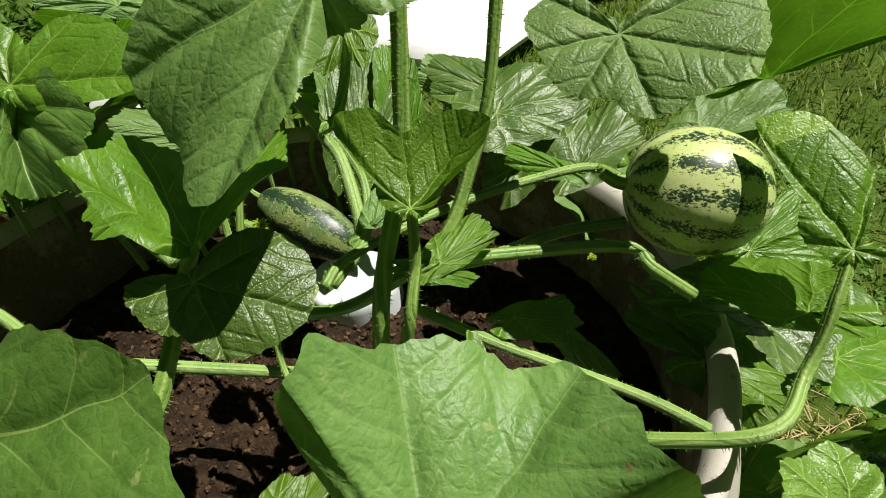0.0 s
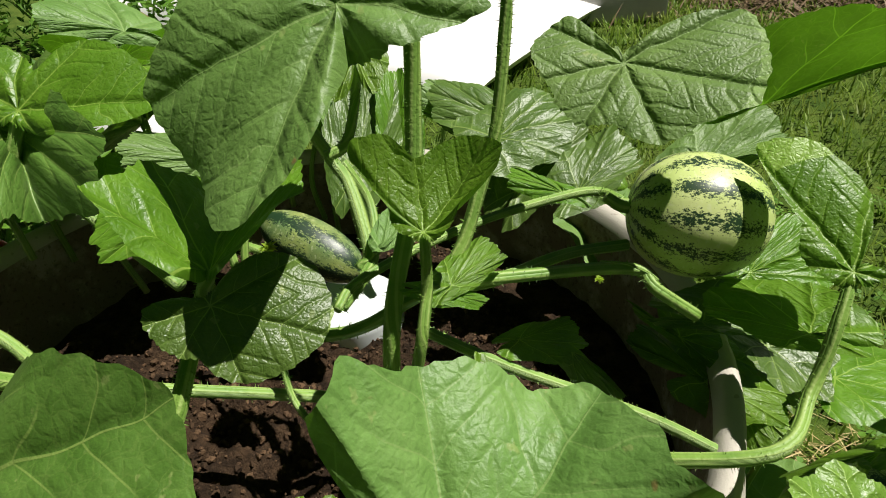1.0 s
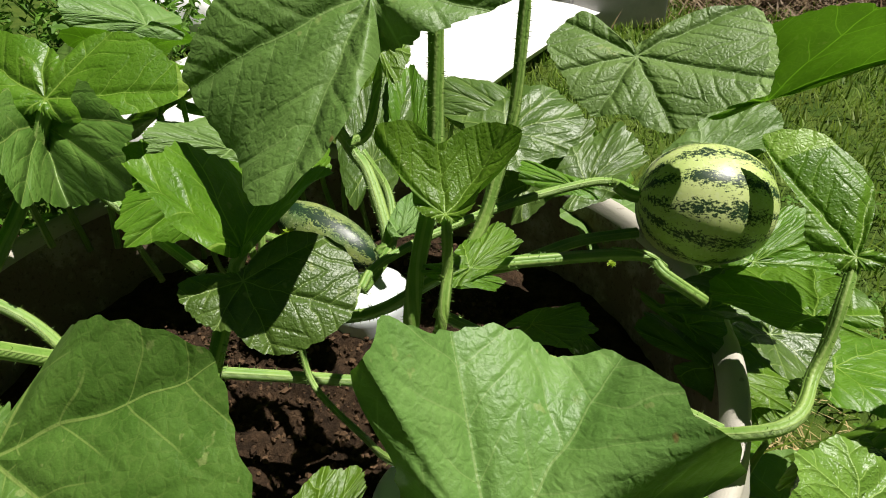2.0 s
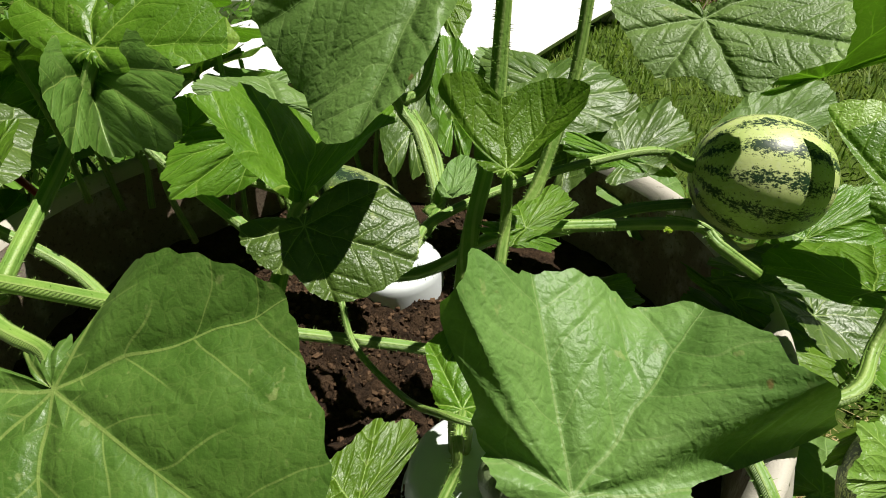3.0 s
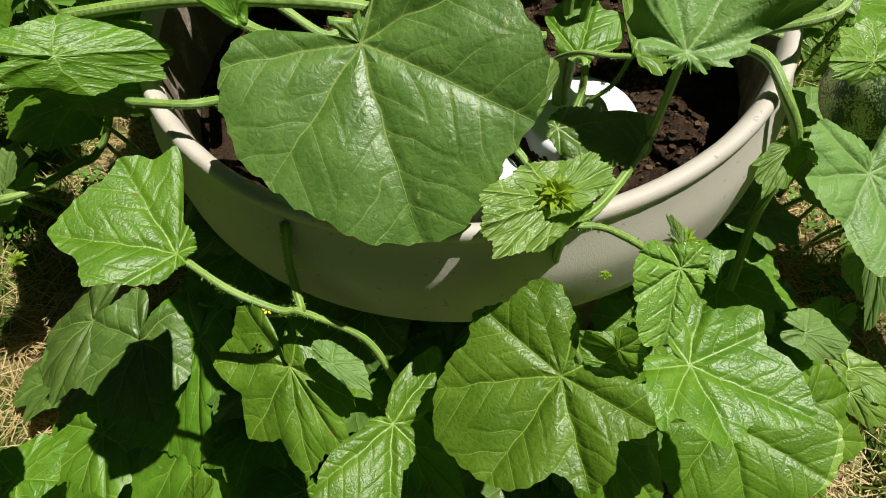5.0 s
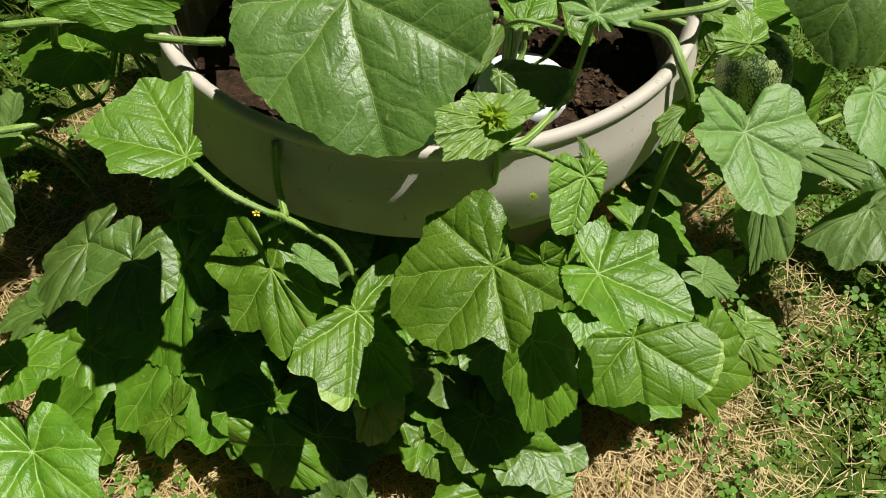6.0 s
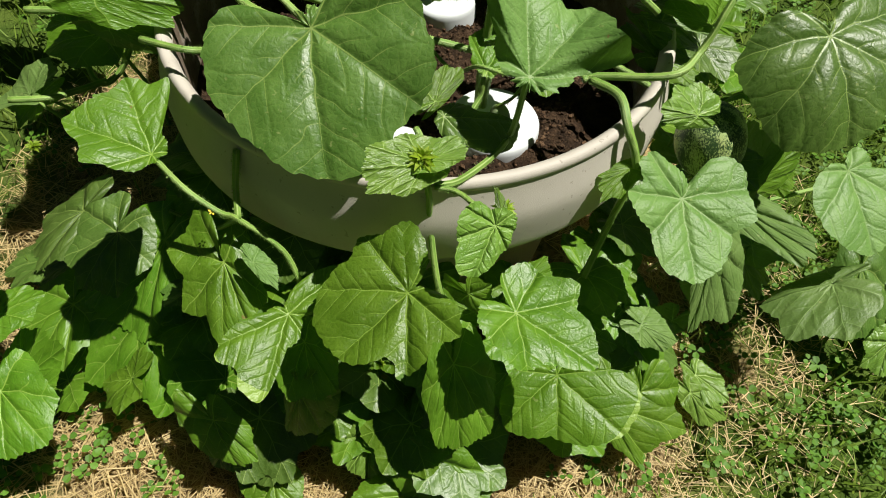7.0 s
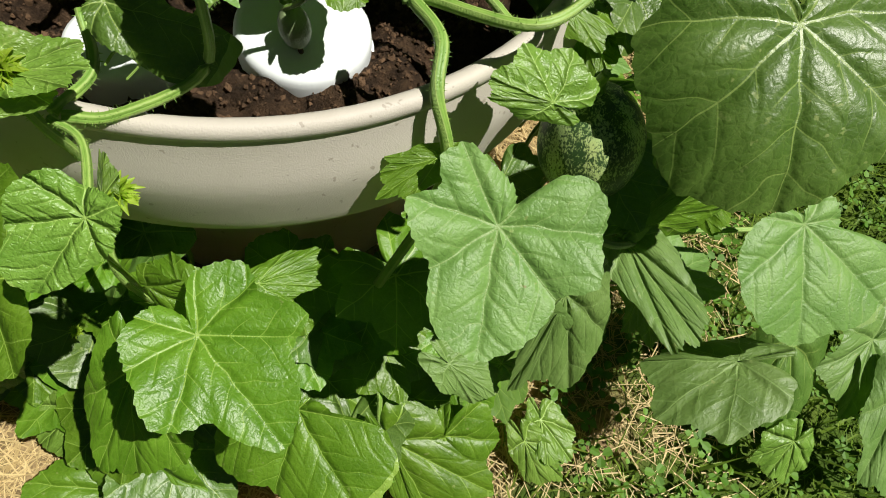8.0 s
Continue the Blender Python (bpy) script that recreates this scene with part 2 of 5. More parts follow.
GRASS = blade_material("grass", (0.09, 0.18, 0.014), (0.20, 0.30, 0.035), (0.20, 0.25, 0.045))
STRAW = blade_material("straw", (0.38, 0.28, 0.12), (0.74, 0.59, 0.30), (0.54, 0.42, 0.20))
CLOVER = blade_material("clover", (0.07, 0.17, 0.016), (0.14, 0.29, 0.032), (0.10, 0.22, 0.025))


def plain(name, color, rough=0.6, scale=30.0, depth=0.3):
    n = Nodes(name)
    at = n.place()
    col = n.mix(n.math("MULTIPLY", n.step(n.noise(scale, 4.0, where=at), 0.4, 0.75), depth), color, tuple(0.6 * v for v in color))
    return n.finish(col, rough, n.bump(n.noise(scale * 8, 3.0, where=at), 0.3, 0.002), 0.4)


SHEET = plain("white_film", (0.80, 0.80, 0.79), 0.4, 8.0, 0.12)
CONCRETE = plain("concrete", (0.42, 0.41, 0.39), 0.9, 20.0, 0.4)
ORANGE = plain("orange_print", (0.75, 0.16, 0.02), 0.4)
YELLOW = plain("yellow_print", (0.80, 0.55, 0.04), 0.4)
RED = plain("red_plastic", (0.30, 0.02, 0.015), 0.4)
PETAL = plain("yellow_petal", (0.78, 0.58, 0.04), 0.6)
HAY = blade_material("dry_hay", (0.12, 0.08, 0.045), (0.30, 0.22, 0.13), (0.20, 0.15, 0.09))


# ---- mesh helpers ----
def mesh_object(name, verts, faces, material, parent=None, label="", smooth=True, uvs=None):
    data = bpy.data.meshes.new(name)
    data.from_pydata([tuple(v) for v in verts], [], faces)
    data.materials.append(material)
    if smooth:
        data.polygons.foreach_set("use_smooth", [True] * len(data.polygons))
    if uvs is not None:
        layer = data.uv_layers.new(name="leaf")
        loops = np.empty(len(data.loops), dtype=np.int32)
        data.loops.foreach_get("vertex_index", loops)
        layer.data.foreach_set("uv", np.asarray(uvs, dtype=np.float32)[loops].ravel())
    data.update()
    ob = new(name, data)
    if parent is not None:
        ob.parent = parent
        ob.matrix_parent_inverse = parent.matrix_world.inverted()
    if label:
        tagged(ob, label)
    return ob


def empty(name, at, label, category, group=""):
    ob = new(name)
    ob.location = at
    ob.empty_display_size = 0.05
    bpy.context.view_layer.update()
    return tagged(ob, label, category, group)


def lathe(name, profile, material, parent=None, label="", segments=96, centre=(0, 0, 0)):
    """A turned shape from (radius, height) pairs."""
    verts, faces = [], []
    for r, z in profile:
        for k in range(segments):
            a = math.tau * k / segments
            verts.append((centre[0] + r * math.cos(a), centre[1] + r * math.sin(a), centre[2] + z))
    for j in range(len(profile) - 1):
        for k in range(segments):
            k2 = (k + 1) % segments
            faces.append((j * segments + k, j * segments + k2, (j + 1) * segments + k2, (j + 1) * segments + k))
    return mesh_object(name, verts, faces, material, parent, label)


def glide(points, steps):
    """A smooth line through points (Catmull-Rom)."""
    p = [Vector(q) for q in points]
    p = [p[0] * 2 - p[1]] + p + [p[-1] * 2 - p[-2]]
    out = []
    for i in range(1, len(p) - 2):
        for k in range(steps):
            t = k / steps
            a, b, c, d = p[i - 1], p[i], p[i + 1], p[i + 2]
            out.append(0.5 * ((2 * b) + (c - a) * t + (2 * a - 5 * b + 4 * c - d) * t * t + (3 * b - a - 3 * c + d) * t**3))
    out.append(p[-2].copy())
    return out


def tube(name, points, r0, r1, material, parent=None, label="", sides=10, steps=7, hairs=0):
    """A tapered stalk along points, slightly uneven and ribbed; with fine hairs where wanted."""
    line = glide(points, steps)
    verts, faces, uvs = [], [], []
    up = Vector((0.3, 0.2, 1.0))
    n = len(line)
    for i, c in enumerate(line):
        way = (line[min(i + 1, n - 1)] - line[max(i - 1, 0)]).normalized()
        a = way.cross(up)
        a = a.normalized() if a.length > 1e-4 else Vector((1, 0, 0))
        b = way.cross(a)
        r = r0 + (r1 - r0) * i / (n - 1)
        r *= 1 + 0.07 * noise.noise(c * 60)
        for k in range(sides):
            t = math.tau * k / sides
            verts.append(c + (a * math.cos(t) + b * math.sin(t)) * r)
            uvs.append((k / sides, i * 0.2))
    for i in range(n - 1):
        for k in range(sides):
            k2 = (k + 1) % sides
            faces.append((i * sides + k, i * sides + k2, (i + 1) * sides + k2, (i + 1) * sides + k))
    for first, flip in ((0, True), ((n - 1) * sides, False)):
        ring = tuple(range(first, first + sides))
        faces.append(ring[::-1] if flip else ring)
    rng = random.Random(len(verts) * 7 + int(1000 * abs(points[0][0])))
    for _ in range(hairs):
        i = rng.randrange(n - 1)
        c = line[i].lerp(line[i + 1], rng.random())
        way = Vector((rng.uniform(-1, 1), rng.uniform(-1, 1), rng.uniform(-1, 1))).normalized()
        axis = (line[i + 1] - line[i]).normalized()
        way = (way - axis * way.dot(axis)).normalized()
        side = axis * 0.00022
        r = r0 + (r1 - r0) * i / (n - 1)
        k = len(verts)
        verts += [c + way * r * 0.9 - side, c + way * r * 0.9 + side, c + way * (r + rng.uniform(0.0012, 0.0026))]
        uvs += [(0, 0)] * 3
        faces.append((k, k + 1, k + 2))
    return mesh_object(name, verts, faces, material, parent, label, uvs=uvs)


# outline of a leaf blade: radius by the angle from the midrib, for a round and for a lobed leaf
ANGLES = (0, 24, 48, 72, 96, 122, 146, 164, 176, 180)
ROUND = (1.00, 0.98, 0.99, 1.00, 1.00, 0.98, 0.95, 0.78, 0.34, 0.05)
LOBED = (1.05, 0.76, 1.00, 0.70, 1.00, 0.78, 0.98, 0.82, 0.34, 0.05)
leaf_count = 0
PLANT = None


def leaf(base, tip, left, right, look_of, lobes, back=0.75, cup=0.0, bulge=0.05, wave=0.07, flip=False, fine=True, side=1.0):
    """One blade. base: where the stalk meets it; tip: the end of the midrib; left, right: the ends of its side lobes."""
    global leaf_count
    leaf_count += 1
    rng = random.Random(leaf_count * 17)
    base, tip, left, right = (Vector(v) for v in (base, tip, left, right))
    x = tip - base
    yl, yr = left - base - 0.12 * x, right - base - 0.12 * x
    normal = (x.cross(yl) - x.cross(yr)).normalized()
    if (normal.z < 0) != flip:
        normal = -normal
    back_l, back_r = back if isinstance(back, tuple) else (back, back)
    size = (x.length + yl.length + yr.length) / 3
    material, label = LEAF_LOOKS[look_of]
    around, out = (180, 13) if fine else (110, 8)
    verts, uvs, faces = [base], [(2.0, 2.0)], []
    phase, teeth = rng.uniform(0, 6), rng.choice((19, 21, 23))
    bite = 0.05 if look_of == BUD else 0.036
    for j in range(1, out + 1):
        f = j / out
        for k in range(around):
            deg = -180 + 360 * (k + 0.5) / around
            a = abs(deg)
            edge = (1 - lobes) * np.interp(a, ANGLES, ROUND) + lobes * np.interp(a, ANGLES, LOBED)
            saw = (deg / 180 * teeth + phase) % 1.0
            edge *= 1 + f**6 * (bite * (saw if saw < 0.75 else (1 - saw) * 3.0) - 0.015) + f**3 * (0.09 * noise.noise((deg / 26, leaf_count * 3.7, 0)) + 0.03 * noise.noise((deg / 8, leaf_count * 1.7, 4)))
            r = f * edge
            u, w = r * math.cos(radians(deg)), r * math.sin(radians(deg))
            w *= 1 + (side - 1) * min(max((a - 52) / 40, 0), 1)
            u *= (back_r if w > 0 else back_l) if u < 0 else 1.0
            ribs = (1 - math.cos(radians(a / 48 * 360))) * 0.5
            lift = bulge * 4 * f * (1 - f) + 0.06 * ribs**0.7 * min(f, 1 - 0.45 * f)
            lift += wave * f**2.5 * math.sin(radians(deg) * 4 + phase) * 0.5 + 0.035 * f * noise.noise((u * 3, w * 3, leaf_count * 1.3))
            lift += 0.05 * abs(w) * f
            lift += cup * max(-u, 0.0) + 0.10 * noise.noise((u * 1.3 + 5, w * 1.3, leaf_count * 2.1)) * f
            if look_of == BUD:
                lift += 0.035 * f * noise.noise((u * 6.5, w * 6.5, leaf_count * 0.7)) + 0.02 * f**3 * math.sin(radians(deg) * 9 + phase)
            p = base + x * u + (yr * w if w > 0 else yl * -w) + normal * lift * size
            verts.append(p)
            uvs.append((u + 2.0, w + 2.0))
    for k in range(around):
        faces.append((0, 1 + k, 1 + (k + 1) % around))
    for j in range(out - 1):
        for k in range(around):
            a, b = 1 + j * around + k, 1 + j * around + (k + 1) % around
            faces.append((a, a + around, b + around, b))
    return mesh_object("leaf", verts, faces, material, PLANT, label, uvs=uvs)


def blade(base, along, facing, look_of, edge, bend=2.2, bulge=0.03, soften=3.0, scallop=0.0):
    """One blade with lobes of its own. base: where the stalk meets it; along: the way of the midrib; facing: the upper side;
    edge: round the margin, the angle from the midrib in degrees, the reach and the rise off the flat in millimetres."""
    global leaf_count
    leaf_count += 1
    rng = random.Random(leaf_count * 17)
    base, n = Vector(base), Vector(facing).normalized()
    x = Vector(along)
    x = (x - n * x.dot(n)).normalized()
    y = n.cross(x)
    turn, reach, rise = [], [], []
    for deg, r, h in edge:
        if turn:
            deg += 360 * round((turn[-1] + 2 - deg) / 360)
            deg = max(deg, turn[-1] + 2.5)
        turn.append(deg)
        reach.append(r * 0.001)
        rise.append(h * 0.001)
    gap = turn[0] + 360 - turn[-1]
    if gap > 60:
        for f, r in ((0.22, 0.16), (0.5, 0.07), (0.78, 0.16)):
            turn.append(turn[-len(turn)] + 360 - gap * (1 - f))
            reach.append(max(reach) * r)
            rise.append(0.0)
    turn = np.array(turn)
    cut = [np.concatenate([np.array(v), v, v]) for v in (reach, rise)]
    ring = np.concatenate([turn - 360, turn, turn + 360])
    size = float(np.mean(reach))
    material, label = LEAF_LOOKS[look_of]
    around, out = 220, 16
    verts, uvs, faces = [base], [(2.0, 2.0)], []
    phase, teeth = rng.uniform(0, 6), rng.choice((19, 21, 23))
    bite = 0.05 if look_of == BUD else 0.042
    angles = turn[0] + 360 * (np.arange(around) + 0.5) / around
    near = np.array([-1.0, -0.5, 0.0, 0.5, 1.0]) * soften
    r_edge = np.mean([np.interp(angles + d, ring, cut[0]) for d in near], axis=0)
    h_edge = np.mean([np.interp(angles + 2 * d, ring, cut[1]) for d in near], axis=0)
    for j in range(1, out + 1):
        f = j / out
        for k, deg in enumerate(angles):
            a = abs((deg + 180) % 360 - 180)
            saw = (deg / 180 * teeth + phase) % 1.0
            r = f * r_edge[k]
            r += f**6 * size * (bite * (saw if saw < 0.75 else (1 - saw) * 3.0) - 0.012) + f**4 * size * 0.035 * noise.noise((deg / 9, leaf_count * 1.7, 4))
            r += f**5 * size * scallop * math.sin(radians(deg) * 13 + 1.5 * math.sin(radians(deg) * 5))
            u, w = r * math.cos(radians(deg)), r * math.sin(radians(deg))
            ribs = (1 - math.cos(radians(a / 48 * 360))) * 0.5
            lift = (bulge * 4 * f * (1 - f) + 0.075 * ribs**0.7 * min(f, 1 - 0.55 * f) * min(1, r_edge[k] / size)) * size
            lift += size * (0.03 * f * noise.noise((u / size * 3, w / size * 3, leaf_count * 1.3)) + 0.03 * f**3 * math.sin(radians(deg) * 5 + phase))
            lift += 0.5 * f**4 * size * scallop * math.sin(radians(deg) * 13 + 1.0)
            if look_of == BUD:
                lift += size * (0.035 * f * noise.noise((u / size * 6.5, w / size * 6.5, leaf_count * 0.7)) + 0.02 * f**3 * math.sin(radians(deg) * 9 + phase))
            verts.append(base + x * u + y * w + n * (lift + h_edge[k] * f**bend))
            uvs.append((u / size * 0.95 + 2.0, w / size * 0.95 + 2.0))
    for k in range(around):
        faces.append((0, 1 + k, 1 + (k + 1) % around))
    for j in range(out - 1):
        for k in range(around):
            a, b = 1 + j * around + k, 1 + j * around + (k + 1) % around
            faces.append((a, a + around, b + around, b))
    return mesh_object("leaf", verts, faces, material, PLANT, label, uvs=uvs)


def stalk(points, r0, r1):
    return tube("petiole", points, r0, r1, STEM, PLANT, hairs=int(60 * len(points)))


def vine(points, r0, r1):
    return tube("vine", points, r0, r1, STEM, PLANT, hairs=int(50 * len(points)))


def tendril(points, r0, r1):
    return tube("tendril", points, r0, r1, STEM, PLANT, sides=6, steps=10)


# ---- the ground ----
def ground_sheet():
    rings = [0.0] + [0.05 * 1.16**k for k in range(52)]
    verts, faces, n = [], [], 72
    for r in rings:
        for k in range(n):
            a = math.tau * k / n
            x, y = r * math.cos(a), r * math.sin(a)
            verts.append((x, y, 0.012 * noise.noise((x * 4, y * 4, 0)) - 0.01))
    for j in range(len(rings) - 1):
        for k in range(n):
            k2 = (k + 1) % n
            faces.append((j * n + k, j * n + k2, (j + 1) * n + k2, (j + 1) * n + k))
    ob = mesh_object("ground", verts, faces, GROUND)
    return tagged(ob, "lawn with dry cut grass round a planter", "ground", kind="structure")


ground_sheet()


def blades(name, count, spot, length, width, lie, material, label, seed, bend=0.5):
    """Many thin blades as one object; spot(rng) gives x, y or None."""
    rng = random.Random(seed)
    verts, faces = [], []
    while count > 0:
        count -= 1
        at = spot(rng)
        if at is None:
            continue
        far = max(1.0, math.hypot(at[0] - 0.1, at[1] + 0.4) / 1.4)
        a = rng.uniform(0, math.tau)
        long = rng.uniform(0.6, 1.3) * length
        wide = rng.uniform(0.6, 1.3) * width * far
        tilt = radians(rng.uniform(*lie))
        flat = Vector((math.cos(a), math.sin(a), 0))
        side = Vector((-math.sin(a), math.cos(a), 0)) * wide * 0.5
        p0 = Vector((at[0], at[1], at[2] if len(at) > 2 else rng.uniform(-0.005, 0.004)))
        mid = p0 + (flat * math.cos(tilt) + Vector((0, 0, math.sin(tilt)))) * long * 0.5
        tilt -= bend * rng.uniform(0, 1)
        end = mid + (flat * math.cos(tilt) + Vector((0, 0, max(math.sin(tilt), -0.1)))) * long * 0.5
        k = len(verts)
        verts += [p0 - side, p0 + side, mid + side * 0.8, mid - side * 0.8, end]
        faces += [(k, k + 1, k + 2, k + 3), (k + 3, k + 2, k + 4)]
    return tagged(mesh_object(name, verts, faces, material, smooth=False), label, name.split("_")[0], kind="stuff")


def patchy(x, y, scale, seed):
    return noise.noise((x * scale, y * scale, seed)) * 0.5 + 0.5


def straw_spot(rng):
    a, r = rng.uniform(0, math.tau), rng.uniform(0.2, 0.80) ** 0.85
    x, y = r * math.cos(a), r * math.sin(a)
    if x > 0.42 and rng.random() < 0.55:
        return None
    keep = 1.0 if r < 0.58 else 1.0 - (r - 0.58) / 0.17
    return (x, y, rng.uniform(-0.004, 0.014)) if rng.random() < keep * (0.4 + patchy(x, y, 5, 3)) else None


def lawn_spot(rng):
    x, y = rng.uniform(-1.6, 2.2), rng.uniform(-1.2, 3.2)
    d = math.hypot(x, y)
    if d < 0.45 or (d < 0.66 and rng.random() > 0.10 + 0.8 * max(0, patchy(x, y, 4, 7) - 0.5) + 0.45 * (x > 0.42)):
        return None
    thin = max(0.0, 1.0 - (math.hypot(x - 0.3, y - 1.0) / 2.3) ** 4)
    return (x, y) if rng.random() < thin * (0.5 + 0.5 * patchy(x, y, 3, 1)) else None


blades("straw", 46000, straw_spot, 0.05, 0.0014, (-3, 12), STRAW, "dry yellow straw lying round the planter", 5, 0.1)
def near_lawn_spot(rng):
    x, y = rng.uniform(0.34, 1.25), rng.uniform(-0.85, 0.45)
    thin = max(0.0, 1.0 - (math.hypot(x - 0.7, y + 0.2) / 0.75) ** 3)
    return (x, y) if rng.random() < thin * (0.12 + 0.9 * max(0.0, patchy(x, y, 5, 9) - 0.42) + 0.5 * (x > 0.7)) else None


blades("grass", 16000, near_lawn_spot, 0.034, 0.0022, (25, 80), GRASS, "thin green grass growing through the straw", 16)
blades("grass", 60000, lawn_spot, 0.055, 0.0035, (35, 85), GRASS, "short mown green lawn grass", 6)


# ---- the planter ----
RIM_Z, RIM_R = 0.424, 0.275


def planter():
    top = empty("planter", (0, 0, 0), "round weathered beige plastic planter bowl standing on grass", "planter")
    lathe("body", [(0.0, 0.012), (0.170, 0.012), (0.190, 0.0), (0.200, 0.004), (0.222, 0.20), (0.236, 0.300), (0.239, 0.322), (0.288, 0.322), (0.2945, 0.3228), (0.2965, 0.3245), (0.2974, 0.328), (0.2980, 0.336), (0.2988, 0.350), (0.2992, 0.360), (0.2993, 0.370), (0.2985, 0.379), (0.2965, 0.387), (0.2932, 0.398), (0.2902, 0.408), (0.2885, 0.416)], PLASTIC, top)
    lathe("rim", [(0.2885, 0.4150), (0.2902, 0.4172), (0.2904, 0.4212), (0.2895, 0.4242), (0.2872, 0.4264), (0.2850, 0.4270), (0.2805, 0.4258), (0.2768, 0.4222), (0.2740, 0.415)], PLASTIC, top, "rolled rim, worn and light")
    # the inner wall's shade is painted into its plastic
    lathe("inner_wall", [(0.2740, 0.415), (0.2725, 0.40), (0.2705, 0.36), (0.2680, 0.29)], SHADED_WALL, top, "inner wall with its shade painted in as brown")
    return top


planter()


def soil():
    verts, faces, n, m = [], [], 150, 62
    for j in range(m + 1):
        r = 0.2705 * (j / m) ** 0.8
        for k in range(n):
            a = math.tau * k / n
            x, y = r * math.cos(a), r * math.sin(a)
            z = 0.322 + 0.012 * math.exp(-((x - 0.10) ** 2 + (y + 0.125) ** 2) / 0.007) + 0.022 * math.exp(-((x - 0.18) ** 2 + (y + 0.13) ** 2) / 0.0025) + 0.018 * noise.noise((x * 14, y * 14, 0.5)) + 0.010 * noise.noise((x * 45, y * 45, 2)) + 0.006 * noise.noise((x * 110, y * 110, 4))
            if r > 0.21:
                z = max(z, 0.3285 + 0.005 * noise.noise((x * 60, y * 60, 7)))
            verts.append((x, y, z))
    for j in range(m):
        for k in range(n):
            k2 = (k + 1) % n
            faces.append((j * n + k, j * n + k2, (j + 1) * n + k2, (j + 1) * n + k))
    bed = mesh_object("soil", verts, faces, SOIL)
    tagged(bed, "dark brown crumbly potting soil filling the planter", "soil", kind="stuff")
    rng = random.Random(11)
    verts, faces = [], []
    ball = [(x, y, z) for z, r, n in ((1, 0, 1), (0.5, 0.86, 5), (-0.5, 0.86, 5), (-1, 0, 1)) for k in range(n) for x, y in ((r * math.cos(math.tau * (k + (z < 0) * 0.5) / n), r * math.sin(math.tau * (k + (z < 0) * 0.5) / n)),)]
    lumps = [(0, 1 + k, 1 + (k + 1) % 5) for k in range(5)] + [(11, 6 + (k + 1) % 5, 6 + k) for k in range(5)]
    lumps += [(1 + k, 6 + k, 1 + (k + 1) % 5) for k in range(5)] + [(6 + k, 6 + (k + 1) % 5, 1 + (k + 1) % 5) for k in range(5)]
    for _ in range(7500):
        a, r = rng.uniform(0, math.tau), 0.255 * math.sqrt(rng.random())
        c = Vector((r * math.cos(a), r * math.sin(a), 0))
        c.z = 0.323 + 0.012 * math.exp(-((c.x - 0.10) ** 2 + (c.y + 0.125) ** 2) / 0.007) + 0.022 * math.exp(-((c.x - 0.18) ** 2 + (c.y + 0.13) ** 2) / 0.0025) + 0.018 * noise.noise((c.x * 14, c.y * 14, 0.5)) + 0.010 * noise.noise((c.x * 45, c.y * 45, 2))
        s = rng.choice((0.0008, 0.0010, 0.0013, 0.0016, 0.0021, 0.0032))
        k = len(verts)
        verts += [c + Vector(d) * s * rng.uniform(0.45, 1.5) for d in ball]
        faces += [tuple(k + q for q in t) for t in lumps]
    tagged(mesh_object("soil_crumbs", verts, faces, CRUMB, smooth=False), "loose brown crumbs and clods on the potting soil", "soil", kind="stuff")


soil()


def jar(at, r, h, tilt=(0, 0)):
    """An upturned plastic jar: its flat base shows, with a rounded edge and a flange where it meets the soil."""
    top = empty("plastic_jar", at, "white plastic jar turned upside down on the soil", "jar", "white jars in the planter")
    lathe("body", [(0.0, 0.0), (0.6 * r, -0.0002), (0.86 * r, -0.0004), (0.94 * r, -0.0016), (0.985 * r, -0.0048), (r, -0.010), (1.01 * r, -0.55 * h), (1.015 * r, -0.78 * h)], LID, top, segments=64, centre=at)
    lathe("flange", [(1.012 * r, -0.77 * h), (1.05 * r, -0.78 * h), (1.06 * r, -0.81 * h), (1.055 * r, -0.84 * h), (1.02 * r, -0.86 * h), (1.02 * r, -1.1 * h)], LID, top, segments=64, centre=at)
    top.rotation_euler = (radians(tilt[0]), radians(tilt[1]), 0)
    return top


jar((0.102, -0.109, 0.355), 0.0515, 0.030, (3, 2))
jar((-0.002, -0.178, 0.356), 0.042, 0.046, (-3, -4))
jar((0.016, 0.122, 0.350), 0.043, 0.050, (3, -3))


